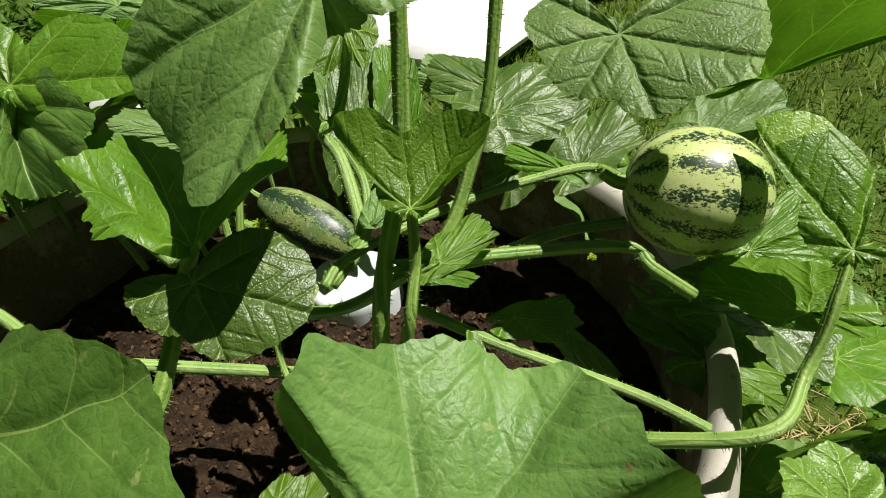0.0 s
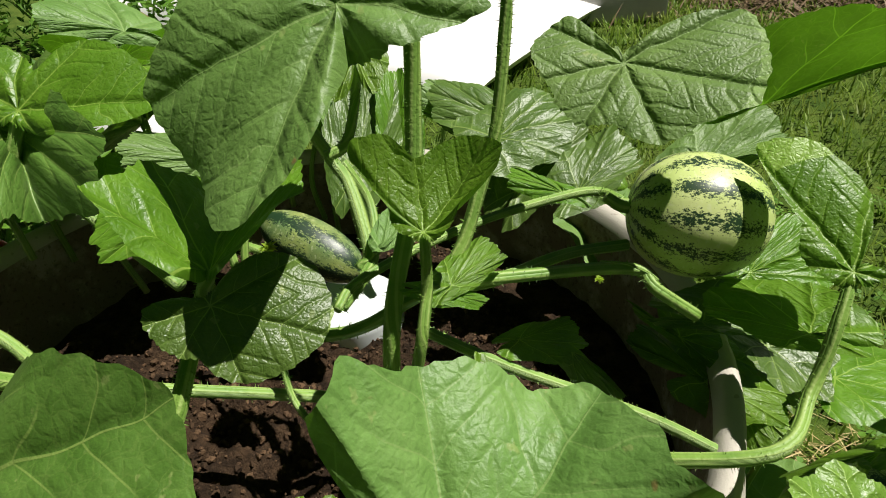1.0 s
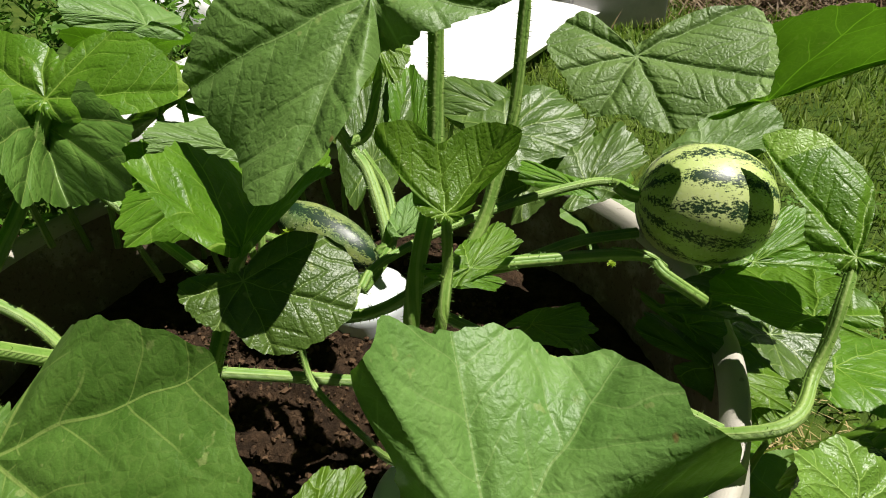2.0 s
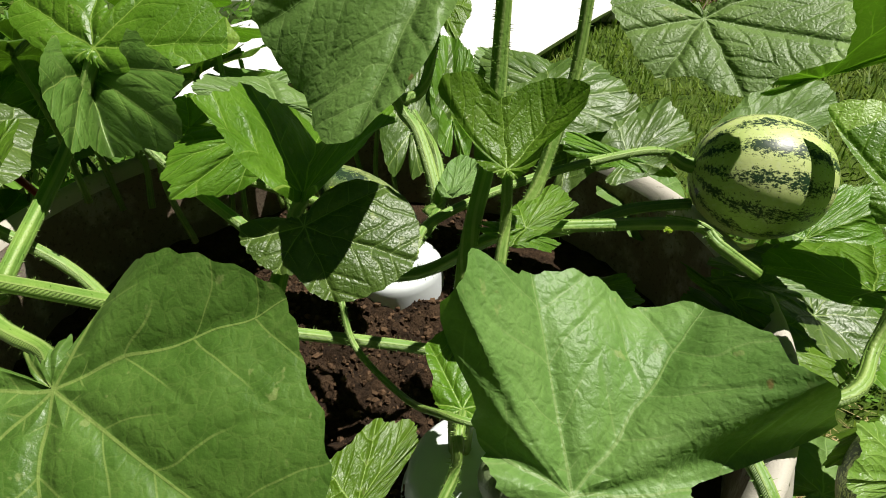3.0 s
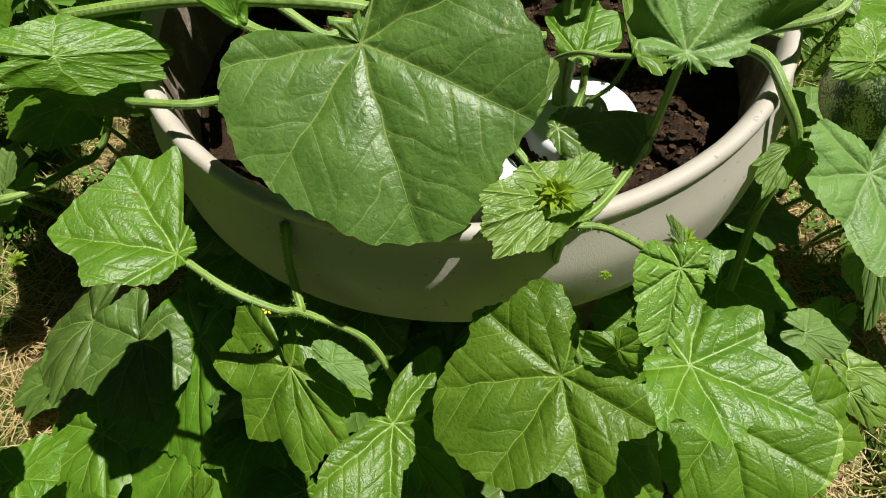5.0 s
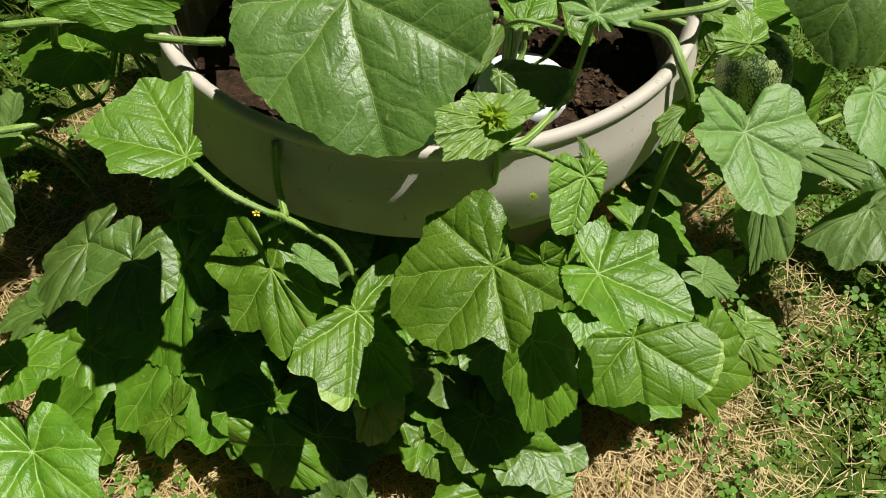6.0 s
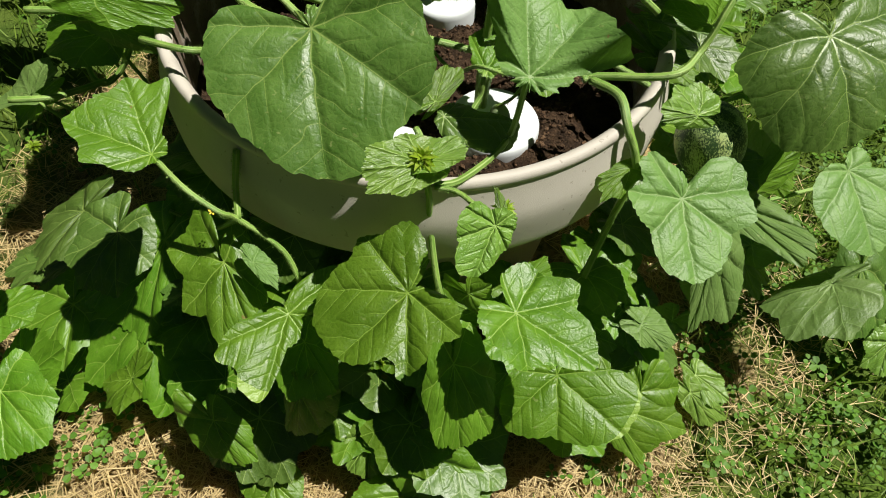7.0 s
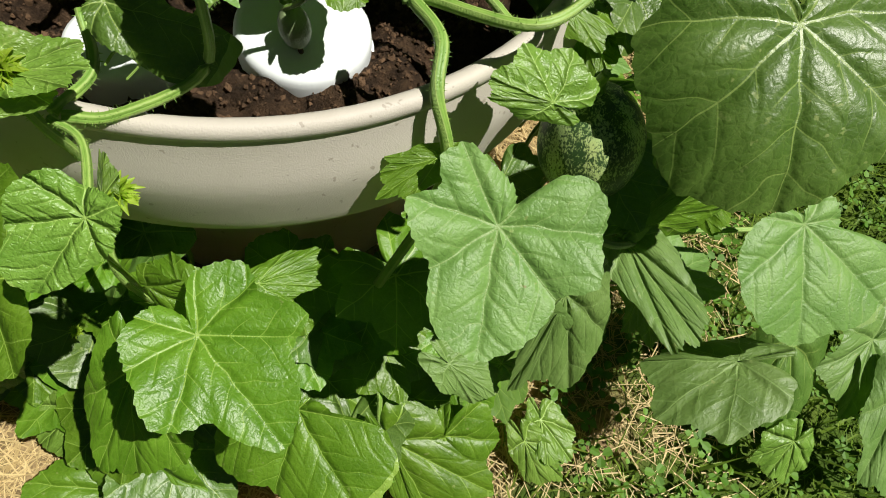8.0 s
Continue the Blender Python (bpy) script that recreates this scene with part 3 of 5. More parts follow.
# ---- melons ----
def melon(at, axis, long, wide, material, label):
    """axis: from the blossom end to the stalk end."""
    verts, faces, n, m = [], [], 56, 36
    for j in range(m + 1):
        t = math.pi * j / m
        for k in range(n):
            a = math.tau * k / n
            ribs = 1 + 0.008 * math.cos(a * 9)
            x = math.cos(t) * (1 - 0.03 * math.cos(t) ** 8)
            r = math.sin(t) ** 0.94 * ribs
            verts.append((x * long, r * math.sin(a) * wide, r * math.cos(a) * wide))
    for j in range(m):
        for k in range(n):
            k2 = (k + 1) % n
            faces.append((j * n + k, j * n + k2, (j + 1) * n + k2, (j + 1) * n + k))
    ob = mesh_object("melon", verts, faces, material)
    ob.matrix_world = Matrix.Translation(at) @ Vector(axis).normalized().to_track_quat("X", "Z").to_matrix().to_4x4()
    tagged(ob, label, "melon", "melons on the plant")
    bpy.context.view_layer.update()
    m4 = ob.matrix_world
    end = [m4 @ Vector((long * f, 0, b)) for f, b in ((0.955, 0), (1.06, 0.0), (1.16, 0.001), (1.3, 0.004))]
    tube("stalk", end, wide * 0.13, wide * 0.09, STEM, ob, "ribbed green stalk")
    scar = [m4 @ Vector((-long * f, 0, 0)) for f in (0.955, 0.985, 0.992)]
    tube("blossom_scar", scar, wide * 0.10, wide * 0.05, WITHERED, ob, "small brown blossom scar")
    return ob


melon((0.257, -0.010, 0.511), (-1, 0.1, 0.12), 0.0415, 0.0370, MELON, "round green melon with ragged dark stripes on the vine")
melon((0.327, -0.137, 0.385), (-0.3, 0.2, 1), 0.043, 0.036, MELON_PALE, "pale netted young melon hanging beside the planter")

melon((0.002, 0.072, 0.440), (-1, 0.45, 0.35), 0.047, 0.021, MELON_DARK, "long dark green young melon with yellow stripes")

# ---- the melon plant ----
PLANT = empty("melon_plant", (0.09, -0.06, 0.335), "sprawling melon plant with broad leaves growing from the planter", "plant")
# -- leaves --
blade((-0.068, -0.199, 0.510), (0.22, -0.83, -0.51), (-0.10, -0.54, 0.84), MATURE, [(-122, 6, -1), (-125, 28, 0), (-124, 59, 4), (-106, 79, 9), (-90, 89, 8), (-74, 97, 5), (-59, 105, 5), (-47, 105, 5), (-24, 114, -7), (-13, 124, -10), (0, 129, -17), (9, 132, -19), (34, 115, -11), (46, 117, -7), (66, 117, 5), (79, 101, 8), (96, 98, 13), (105, 86, 18), (126, 63, 12), (148, 50, 0), (133, 14, -1)])
blade((0.120, -0.240, 0.517), (0.59, 0.71, 0.38), (0.18, -0.57, 0.80), PALE, [(-41, 37, 11), (-44, 86, 0), (-29, 75, 41), (-17, 64, 28), (-9, 74, 26), (0, 80, 5), (4, 74, -11), (49, 70, 1), (68, 74, 27), (82, 68, 36), (53, 40, -10)], scallop=0.045)
blade((0.075, -0.084, 0.651), (-0.35, -0.60, -0.72), (-0.14, -0.73, 0.67), PALE, [(-84, 57, -1), (-63, 76, -3), (-54, 90, -10), (-37, 86, -11), (-23, 86, -17), (-9, 97, -1), (0, 96, 8), (3, 84, 6), (15, 63, 11), (19, 48, 12), (30, 19, -11), (68, 31, 0), (91, 43, -1), (104, 60, 0)])
blade((0.203, -0.011, 0.602), (0.22, -0.85, -0.47), (-0.22, -0.52, 0.83), PALE, [(-166, 9, 0), (-162, 43, 2), (-126, 49, 3), (-91, 38, 2), (-51, 41, -2), (-25, 36, -3), (0, 53, 0), (21, 53, 1), (41, 69, 5), (65, 67, 5), (93, 65, 1), (127, 12, 0)])
leaf((0.318, 0.075, 0.544), (0.387, 0.048, 0.583), (0.309, 0.047, 0.606), (0.360, 0.060, 0.561), YOUNG, 0.3)
blade((0.307, -0.083, 0.521), (-0.46, 0.75, 0.47), (-0.25, -0.62, 0.75), YOUNG, [(-63, 4, 0), (-56, 23, 0), (-48, 41, 0), (-31, 58, 2), (-22, 71, 3), (0, 80, 3), (2, 51, 2), (-1, 33, 0)])
leaf((0.297, -0.084, 0.483), (0.258, -0.043, 0.471), (0.272, -0.078, 0.476), (0.301, -0.044, 0.487), YOUNG, 0.3)
leaf((0.268, -0.047, 0.413), (0.319, -0.049, 0.403), (0.245, -0.004, 0.423), (0.289, -0.072, 0.394), YOUNG, 0.5)
blade((0.103, -0.086, 0.549), (-0.17, 0.91, 0.38), (0.07, -0.37, 0.93), YOUNG, [(-76, 17, 16), (-88, 33, 25), (-61, 45, 31), (-33, 44, 22), (0, 29, 17), (17, 42, 24), (46, 46, 30), (24, 19, 0)])
leaf((0.011, -0.115, 0.548), (0.008, -0.060, 0.555), (-0.025, -0.114, 0.591), (0.052, -0.079, 0.576), YOUNG, 0.3, 0.4, 0.3)
blade((0.013, -0.126, 0.539), (0.96, -0.11, -0.25), (0.14, -0.59, 0.79), MATURE, [(-158, 27, 2), (-77, 23, 2), (-56, 34, -2), (-27, 42, -4), (0, 52, -1), (16, 52, -3), (40, 47, -3), (63, 35, -4)])
blade((0.085, -0.135, 0.437), (0.35, 0.91, 0.21), (0.05, -0.24, 0.97), YOUNG, [(-71, 11, 0), (-51, 36, 0), (-25, 55, 0), (-7, 50, -1), (0, 62, -1), (23, 56, 0), (51, 44, 0), (63, 23, 0)])
leaf((0.128, -0.129, 0.431), (0.125, -0.066, 0.454), (0.122, -0.114, 0.445), (0.157, -0.118, 0.423), YOUNG, 0.4, 0.4, 0.6)
blade((-0.197, -0.289, 0.425), (-0.96, 0.07, 0.27), (0.26, -0.16, 0.95), YOUNG, [(-84, 21, 3), (-100, 56, 13), (-83, 78, 15), (-65, 69, 6), (-51, 81, 6), (-37, 71, 0), (0, 80, 0), (17, 56, 2), (39, 57, 4), (40, 40, 3)])
leaf((0.043, -0.294, 0.462), (0.000, -0.317, 0.471), (0.024, -0.328, 0.452), (0.017, -0.283, 0.480), BUD, 0.4)
leaf((0.044, -0.293, 0.463), (0.077, -0.278, 0.469), (0.053, -0.270, 0.470), (0.064, -0.303, 0.467), BUD, 0.4)
blade((0.108, -0.339, 0.450), (-0.27, -0.76, -0.59), (0.10, -0.64, 0.77), BUD, [(-82, 30, 11), (-43, 32, 5), (-16, 48, 4), (0, 45, 3), (32, 24, -4), (88, 15, -1), (138, 18, 3), (-142, 12, -3), (-121, 24, 1)])
leaf((0.111, -0.328, 0.454), (0.106, -0.313, 0.465), (0.104, -0.318, 0.459), (0.118, -0.324, 0.450), BUD, 0.5)
blade((0.043, -0.369, 0.382), (0.16, -0.92, -0.37), (-0.27, -0.40, 0.88), YOUNG, [(143, 32, 1), (173, 61, 6), (-159, 55, 4), (-141, 67, 6), (-124, 62, -1), (-101, 78, -1), (-78, 91, -2), (-37, 76, 8), (-16, 55, 7), (0, 71, 6), (18, 62, 10), (29, 50, 5), (48, 64, 7), (71, 47, 3), (90, 21, -1), (122, 7, -1)])
blade((-0.069, -0.371, 0.320), (-0.05, -0.98, -0.21), (0.28, -0.22, 0.93), YOUNG, [(-77, 20, -1), (-60, 51, -1), (-42, 76, -1), (-25, 66, 1), (-19, 78, 2), (0, 87, 0), (12, 34, 2), (89, 12, -1), (131, 42, 2), (151, 66, 5), (171, 37, 3)])
blade((0.141, -0.345, 0.332), (0.88, -0.46, -0.10), (0.09, -0.04, 0.99), YOUNG, [(170, 9, 1), (-165, 30, 2), (-121, 41, 9), (-82, 44, 7), (-58, 60, 5), (-42, 59, 4), (-26, 52, -1), (-12, 73, 0), (0, 91, -3), (23, 71, 7), (39, 57, 8), (60, 67, 14), (84, 42, 12), (112, 52, 11), (150, 35, 9)])
blade((0.202, -0.345, 0.216), (0.81, -0.58, -0.12), (-0.16, -0.41, 0.90), YOUNG, [(-144, 46, 2), (-92, 81, -7), (-54, 64, -4), (0, 92, -5), (30, 91, -4), (49, 67, 0), (27, 30, 2)])
blade((0.287, -0.227, 0.388), (0.20, -0.87, -0.44), (0.15, -0.42, 0.89), PALE, [(-164, 36, 1), (-147, 54, 9), (-128, 55, 10), (-112, 40, 5), (-95, 60, 10), (-50, 47, 5), (-20, 76, 0), (0, 84, 5), (19, 77, 6), (51, 57, 3), (68, 72, 13), (88, 64, 12), (110, 69, 7), (125, 66, 5), (140, 48, 1), (139, 17, -2)])
blade((0.543, -0.053, 0.290), (0.36, -0.82, -0.44), (0.15, -0.42, 0.90), PALE, [(-105, 31, 1), (-64, 67, 0), (-32, 93, -1), (0, 109, -5), (19, 98, -4), (40, 114, -5), (62, 103, -1), (80, 88, -2), (81, 35, -1), (137, 36, 0)])
leaf((0.566, -0.144, 0.176), (0.488, -0.164, 0.134), (0.548, -0.232, 0.162), (0.551, -0.120, 0.157), PALE, 0.5)
blade((0.393, -0.110, 0.503), (0.43, -0.79, -0.44), (0.14, -0.42, 0.90), MATURE, [(-131, 50, 2), (-91, 79, -33), (-52, 84, -39), (-32, 98, -47), (0, 100, -33), (17, 98, -20), (31, 88, -9), (42, 101, -9), (71, 101, -6), (95, 109, -9), (117, 89, -8)])
leaf((0.290, -0.169, 0.442), (0.252, -0.178, 0.453), (0.268, -0.181, 0.433), (0.281, -0.143, 0.461), BUD, 0.5)
leaf((0.394, -0.140, 0.292), (0.467, -0.210, 0.303), (0.410, -0.191, 0.286), (0.435, -0.140, 0.303), PALE, 0.4)
leaf((0.238, -0.201, 0.394), (0.209, -0.220, 0.385), (0.224, -0.233, 0.376), (0.219, -0.201, 0.395), YOUNG, 0.6)
blade((-0.167, 0.048, 0.563), (1.00, -0.01, 0.06), (-0.05, -0.66, 0.75), YOUNG, [(-24, 42, 0), (-10, 74, 0), (0, 101, -2), (17, 86, 0), (36, 73, 1), (61, 53, 0), (74, 28, 0), (120, 58, 0), (133, 84, 0), (155, 74, -1), (177, 37, 0)])
leaf((-0.236, -0.015, 0.530), (-0.193, -0.040, 0.505), (-0.258, -0.047, 0.509), (-0.199, 0.024, 0.515), MATURE, 0.4)
leaf((-0.185, 0.062, 0.541), (-0.151, 0.008, 0.506), (-0.152, -0.039, 0.549), (-0.082, -0.004, 0.551), MATURE, 0.4)
blade((-0.195, 0.083, 0.533), (0.59, -0.54, -0.60), (0.24, -0.59, 0.77), MATURE, [(-104, 33, 1), (-59, 44, 2), (-25, 61, 2), (0, 63, 4), (17, 48, 2)])
leaf((-0.279, 0.142, 0.496), (-0.307, 0.104, 0.462), (-0.306, 0.117, 0.511), (-0.281, 0.121, 0.459), YOUNG, 0.3)
leaf((-0.135, 0.114, 0.488), (-0.074, 0.154, 0.492), (-0.105, 0.173, 0.506), (-0.103, 0.115, 0.466), PALE, 0.5)
leaf((-0.052, 0.019, 0.519), (-0.108, -0.005, 0.505), (-0.093, 0.035, 0.514), (-0.077, -0.015, 0.485), YOUNG, 0.4)
leaf((-0.179, -0.082, 0.520), (-0.189, -0.039, 0.538), (-0.187, -0.076, 0.544), (-0.159, -0.053, 0.546), YOUNG, 0.4)
leaf((-0.160, -0.139, 0.492), (-0.179, -0.127, 0.525), (-0.194, -0.139, 0.529), (-0.157, -0.121, 0.529), YOUNG, 0.3, 0.4)
leaf((-0.306, -0.055, 0.507), (-0.231, -0.021, 0.487), (-0.267, -0.010, 0.512), (-0.283, -0.050, 0.480), PALE, 0.3)
leaf((-0.304, -0.137, 0.472), (-0.234, -0.103, 0.447), (-0.289, -0.096, 0.478), (-0.275, -0.138, 0.434), YOUNG, 0.6)
leaf((-0.351, 0.051, 0.520), (-0.397, 0.085, 0.553), (-0.378, 0.026, 0.535), (-0.304, 0.085, 0.516), YOUNG, 0.4)
leaf((-0.357, 0.013, 0.503), (-0.313, 0.048, 0.509), (-0.346, 0.051, 0.513), (-0.334, 0.026, 0.486), YOUNG, 0.3)
leaf((-0.393, -0.431, 0.170), (-0.362, -0.496, 0.150), (-0.436, -0.455, 0.186), (-0.325, -0.442, 0.159), YOUNG, 0.4, 0.9)
leaf((-0.405, -0.402, 0.131), (-0.378, -0.358, 0.182), (-0.424, -0.377, 0.151), (-0.355, -0.391, 0.140), YOUNG, 0.4)
leaf((-0.358, -0.297, 0.492), (-0.327, -0.373, 0.415), (-0.387, -0.363, 0.473), (-0.316, -0.308, 0.463), MATURE, 0.2)
leaf((-0.274, -0.232, 0.210), (-0.319, -0.320, 0.139), (-0.372, -0.248, 0.168), (-0.253, -0.298, 0.147), YOUNG, 0.4, 0.6)
leaf((-0.293, -0.300, 0.145), (-0.301, -0.385, 0.076), (-0.374, -0.327, 0.097), (-0.229, -0.348, 0.097), YOUNG, 0.4, 0.6)
leaf((-0.150, -0.318, 0.312), (-0.138, -0.385, 0.268), (-0.208, -0.322, 0.292), (-0.098, -0.352, 0.275), YOUNG, 0.9)
leaf((-0.063, -0.366, 0.257), (-0.042, -0.413, 0.231), (-0.090, -0.400, 0.239), (-0.023, -0.382, 0.238), YOUNG, 0.3)
leaf((-0.062, -0.406, 0.220), (-0.067, -0.430, 0.157), (-0.083, -0.412, 0.187), (-0.032, -0.405, 0.191), YOUNG, 0.6)
leaf((-0.166, -0.422, 0.148), (-0.135, -0.458, 0.108), (-0.204, -0.428, 0.138), (-0.120, -0.427, 0.127), YOUNG, 0.4)
leaf((0.005, -0.394, 0.096), (0.008, -0.437, 0.066), (-0.025, -0.416, 0.087), (0.044, -0.403, 0.086), BUD, 0.4)
leaf((0.086, -0.414, 0.096), (0.107, -0.453, 0.047), (0.037, -0.441, 0.076), (0.148, -0.425, 0.077), YOUNG, 0.3)
leaf((0.090, -0.367, 0.256), (0.108, -0.427, 0.187), (0.066, -0.409, 0.218), (0.142, -0.379, 0.215), YOUNG, 0.4)
leaf((0.346, -0.238, 0.186), (0.323, -0.259, 0.167), (0.313, -0.228, 0.181), (0.358, -0.250, 0.176), PALE, 0.6)
leaf((0.293, -0.210, 0.129), (0.318, -0.277, 0.088), (0.262, -0.254, 0.107), (0.366, -0.236, 0.105), YOUNG, 0.3)
leaf((0.326, -0.300, 0.110), (0.330, -0.355, 0.063), (0.307, -0.336, 0.082), (0.379, -0.291, 0.089), YOUNG, 0.4)
leaf((0.355, -0.219, 0.254), (0.386, -0.235, 0.205), (0.349, -0.221, 0.219), (0.398, -0.214, 0.246), PALE, 0.4)
leaf((0.426, -0.232, 0.045), (0.448, -0.272, 0.038), (0.416, -0.256, 0.037), (0.473, -0.238, 0.035), BUD, 0.5)
leaf((0.402, -0.123, 0.311), (0.450, -0.080, 0.333), (0.383, -0.115, 0.341), (0.449, -0.097, 0.293), YOUNG, 0.4)
leaf((0.096, -0.327, 0.326), (0.111, -0.333, 0.295), (0.071, -0.321, 0.326), (0.120, -0.316, 0.325), YOUNG, 0.4)
blade((0.053, -0.233, 0.459), (0.97, 0.23, -0.10), (0.16, -0.26, 0.95), MATURE, [(-52, 28, -6), (-36, 51, -9), (-22, 66, -10), (0, 73, -5), (4, 58, -2), (13, 32, -2)])
leaf((0.041, -0.197, 0.443), (0.063, -0.161, 0.455), (0.031, -0.176, 0.455), (0.058, -0.181, 0.443), YOUNG, 0.4)
leaf((0.064, 0.003, 0.606), (0.060, 0.033, 0.629), (0.043, -0.005, 0.602), (0.082, 0.006, 0.606), YOUNG, 0.3)
leaf((0.114, -0.078, 0.512), (0.139, -0.052, 0.517), (0.116, -0.052, 0.518), (0.134, -0.068, 0.509), YOUNG, 0.6)
leaf((0.104, -0.084, 0.513), (0.132, -0.078, 0.502), (0.116, -0.074, 0.509), (0.114, -0.089, 0.505), YOUNG, 0.4)
leaf((0.074, -0.034, 0.504), (0.091, -0.030, 0.506), (0.081, -0.003, 0.518), (0.092, -0.018, 0.508), PALE, 0.2)
leaf((0.152, -0.044, 0.446), (0.186, -0.028, 0.443), (0.168, -0.032, 0.451), (0.183, -0.053, 0.437), YOUNG, 0.5)
leaf((0.186, -0.036, 0.429), (0.218, -0.051, 0.404), (0.211, -0.030, 0.401), (0.197, -0.052, 0.399), YOUNG, 0.5)
leaf((0.297, -0.007, 0.467), (0.344, 0.006, 0.481), (0.332, 0.027, 0.490), (0.335, -0.017, 0.447), YOUNG, 0.4)
leaf((0.288, 0.078, 0.497), (0.346, 0.092, 0.519), (0.302, 0.114, 0.522), (0.325, 0.068, 0.507), PALE, 0.3)
leaf((0.146, 0.147, 0.494), (0.210, 0.162, 0.501), (0.161, 0.202, 0.512), (0.171, 0.117, 0.474), MATURE, 0.3)
leaf((0.142, 0.203, 0.482), (0.081, 0.210, 0.507), (0.113, 0.232, 0.508), (0.098, 0.201, 0.479), PALE, 0.3)
leaf((0.066, 0.156, 0.475), (0.061, 0.206, 0.530), (0.044, 0.168, 0.513), (0.087, 0.169, 0.502), YOUNG, 0.3)
leaf((0.013, 0.174, 0.492), (-0.001, 0.206, 0.534), (-0.005, 0.178, 0.516), (0.040, 0.191, 0.524), PALE, 0.3)
leaf((-0.033, 0.188, 0.508), (0.007, 0.198, 0.506), (-0.016, 0.216, 0.515), (-0.004, 0.192, 0.498), YOUNG, 0.4)
leaf((0.229, 0.129, 0.456), (0.180, 0.144, 0.470), (0.208, 0.178, 0.489), (0.205, 0.130, 0.447), YOUNG, 0.3)
leaf((-0.043, 0.034, 0.532), (-0.091, 0.018, 0.550), (-0.072, 0.058, 0.544), (-0.066, 0.012, 0.528), PALE, 0.4)
leaf((-0.133, 0.147, 0.587), (-0.181, 0.125, 0.603), (-0.176, 0.180, 0.608), (-0.155, 0.130, 0.583), PALE, 0.3)
leaf((-0.113, 0.046, 0.510), (-0.140, 0.033, 0.507), (-0.128, 0.068, 0.525), (-0.128, 0.034, 0.497), YOUNG, 0.4)
leaf((-0.400, -0.366, 0.224), (-0.363, -0.337, 0.227), (-0.417, -0.338, 0.224), (-0.376, -0.394, 0.220), YOUNG, 0.5)
leaf((0.106, -0.316, 0.274), (0.065, -0.302, 0.273), (0.061, -0.322, 0.264), (0.101, -0.286, 0.283), YOUNG, 0.4)
leaf((0.148, -0.288, 0.293), (0.179, -0.260, 0.288), (0.163, -0.248, 0.288), (0.178, -0.283, 0.282), YOUNG, 0.5)
leaf((0.362, -0.199, 0.283), (0.367, -0.255, 0.217), (0.346, -0.244, 0.232), (0.410, -0.214, 0.236), PALE, 0.4)
leaf((0.734, -0.034, 0.134), (0.703, -0.101, 0.107), (0.684, -0.056, 0.136), (0.762, -0.092, 0.086), PALE, 0.5)
leaf((0.764, -0.093, 0.136), (0.797, -0.177, 0.077), (0.742, -0.135, 0.097), (0.824, -0.103, 0.107), PALE, 0.5)
leaf((0.300, -0.263, 0.208), (0.347, -0.267, 0.188), (0.323, -0.238, 0.201), (0.311, -0.285, 0.190), PALE, 0.5)
leaf((0.279, -0.323, 0.111), (0.342, -0.363, 0.063), (0.306, -0.366, 0.073), (0.375, -0.291, 0.089), YOUNG, 0.4)
leaf((0.415, -0.261, 0.047), (0.452, -0.291, 0.019), (0.411, -0.282, 0.029), (0.464, -0.258, 0.027), BUD, 0.5)
leaf((0.692, -0.158, 0.078), (0.685, -0.194, 0.046), (0.657, -0.167, 0.067), (0.721, -0.178, 0.049), BUD, 0.5)
leaf((0.440, -0.035, 0.272), (0.497, -0.046, 0.253), (0.486, -0.012, 0.260), (0.460, -0.062, 0.240), YOUNG, 0.4)
leaf((0.390, -0.144, 0.312), (0.406, -0.107, 0.370), (0.378, -0.065, 0.333), (0.412, -0.135, 0.349), PALE, 0.3, 0.3)
leaf((0.635, -0.081, 0.145), (0.644, -0.160, 0.076), (0.600, -0.114, 0.095), (0.698, -0.105, 0.087), MATURE, 0.3)
leaf((-0.287, 0.093, 0.504), (-0.307, 0.124, 0.521), (-0.318, 0.081, 0.538), (-0.278, 0.116, 0.523), YOUNG, 0.3, 0.4, 0.4)
leaf((-0.320, 0.219, 0.484), (-0.355, 0.202, 0.534), (-0.355, 0.243, 0.504), (-0.268, 0.217, 0.514), YOUNG, 0.3)
leaf((0.158, 0.165, 0.497), (0.091, 0.192, 0.517), (0.131, 0.212, 0.514), (0.120, 0.152, 0.486), MATURE, 0.4)
leaf((0.163, 0.127, 0.456), (0.204, 0.179, 0.497), (0.159, 0.173, 0.491), (0.212, 0.137, 0.470), MATURE, 0.4)
leaf((0.208, 0.106, 0.466), (0.254, 0.135, 0.489), (0.211, 0.146, 0.490), (0.240, 0.099, 0.468), MATURE, 0.4)
leaf((0.191, 0.067, 0.485), (0.152, 0.084, 0.491), (0.171, 0.092, 0.489), (0.169, 0.067, 0.479), YOUNG, 0.6)
leaf((0.032, 0.136, 0.472), (0.040, 0.201, 0.530), (0.004, 0.166, 0.510), (0.068, 0.173, 0.495), MATURE, 0.3)
leaf((0.255, -0.026, 0.431), (0.288, -0.051, 0.411), (0.239, -0.015, 0.430), (0.296, -0.022, 0.421), YOUNG, 0.5)
leaf((0.260, -0.040, 0.455), (0.324, -0.039, 0.448), (0.291, -0.012, 0.462), (0.282, -0.049, 0.449), MATURE, 0.4)
leaf((0.301, -0.025, 0.377), (0.326, -0.049, 0.367), (0.333, -0.009, 0.377), (0.300, -0.051, 0.353), YOUNG, 0.4)
leaf((0.338, -0.109, 0.423), (0.298, -0.108, 0.394), (0.324, -0.091, 0.392), (0.303, -0.127, 0.397), YOUNG, 0.4)
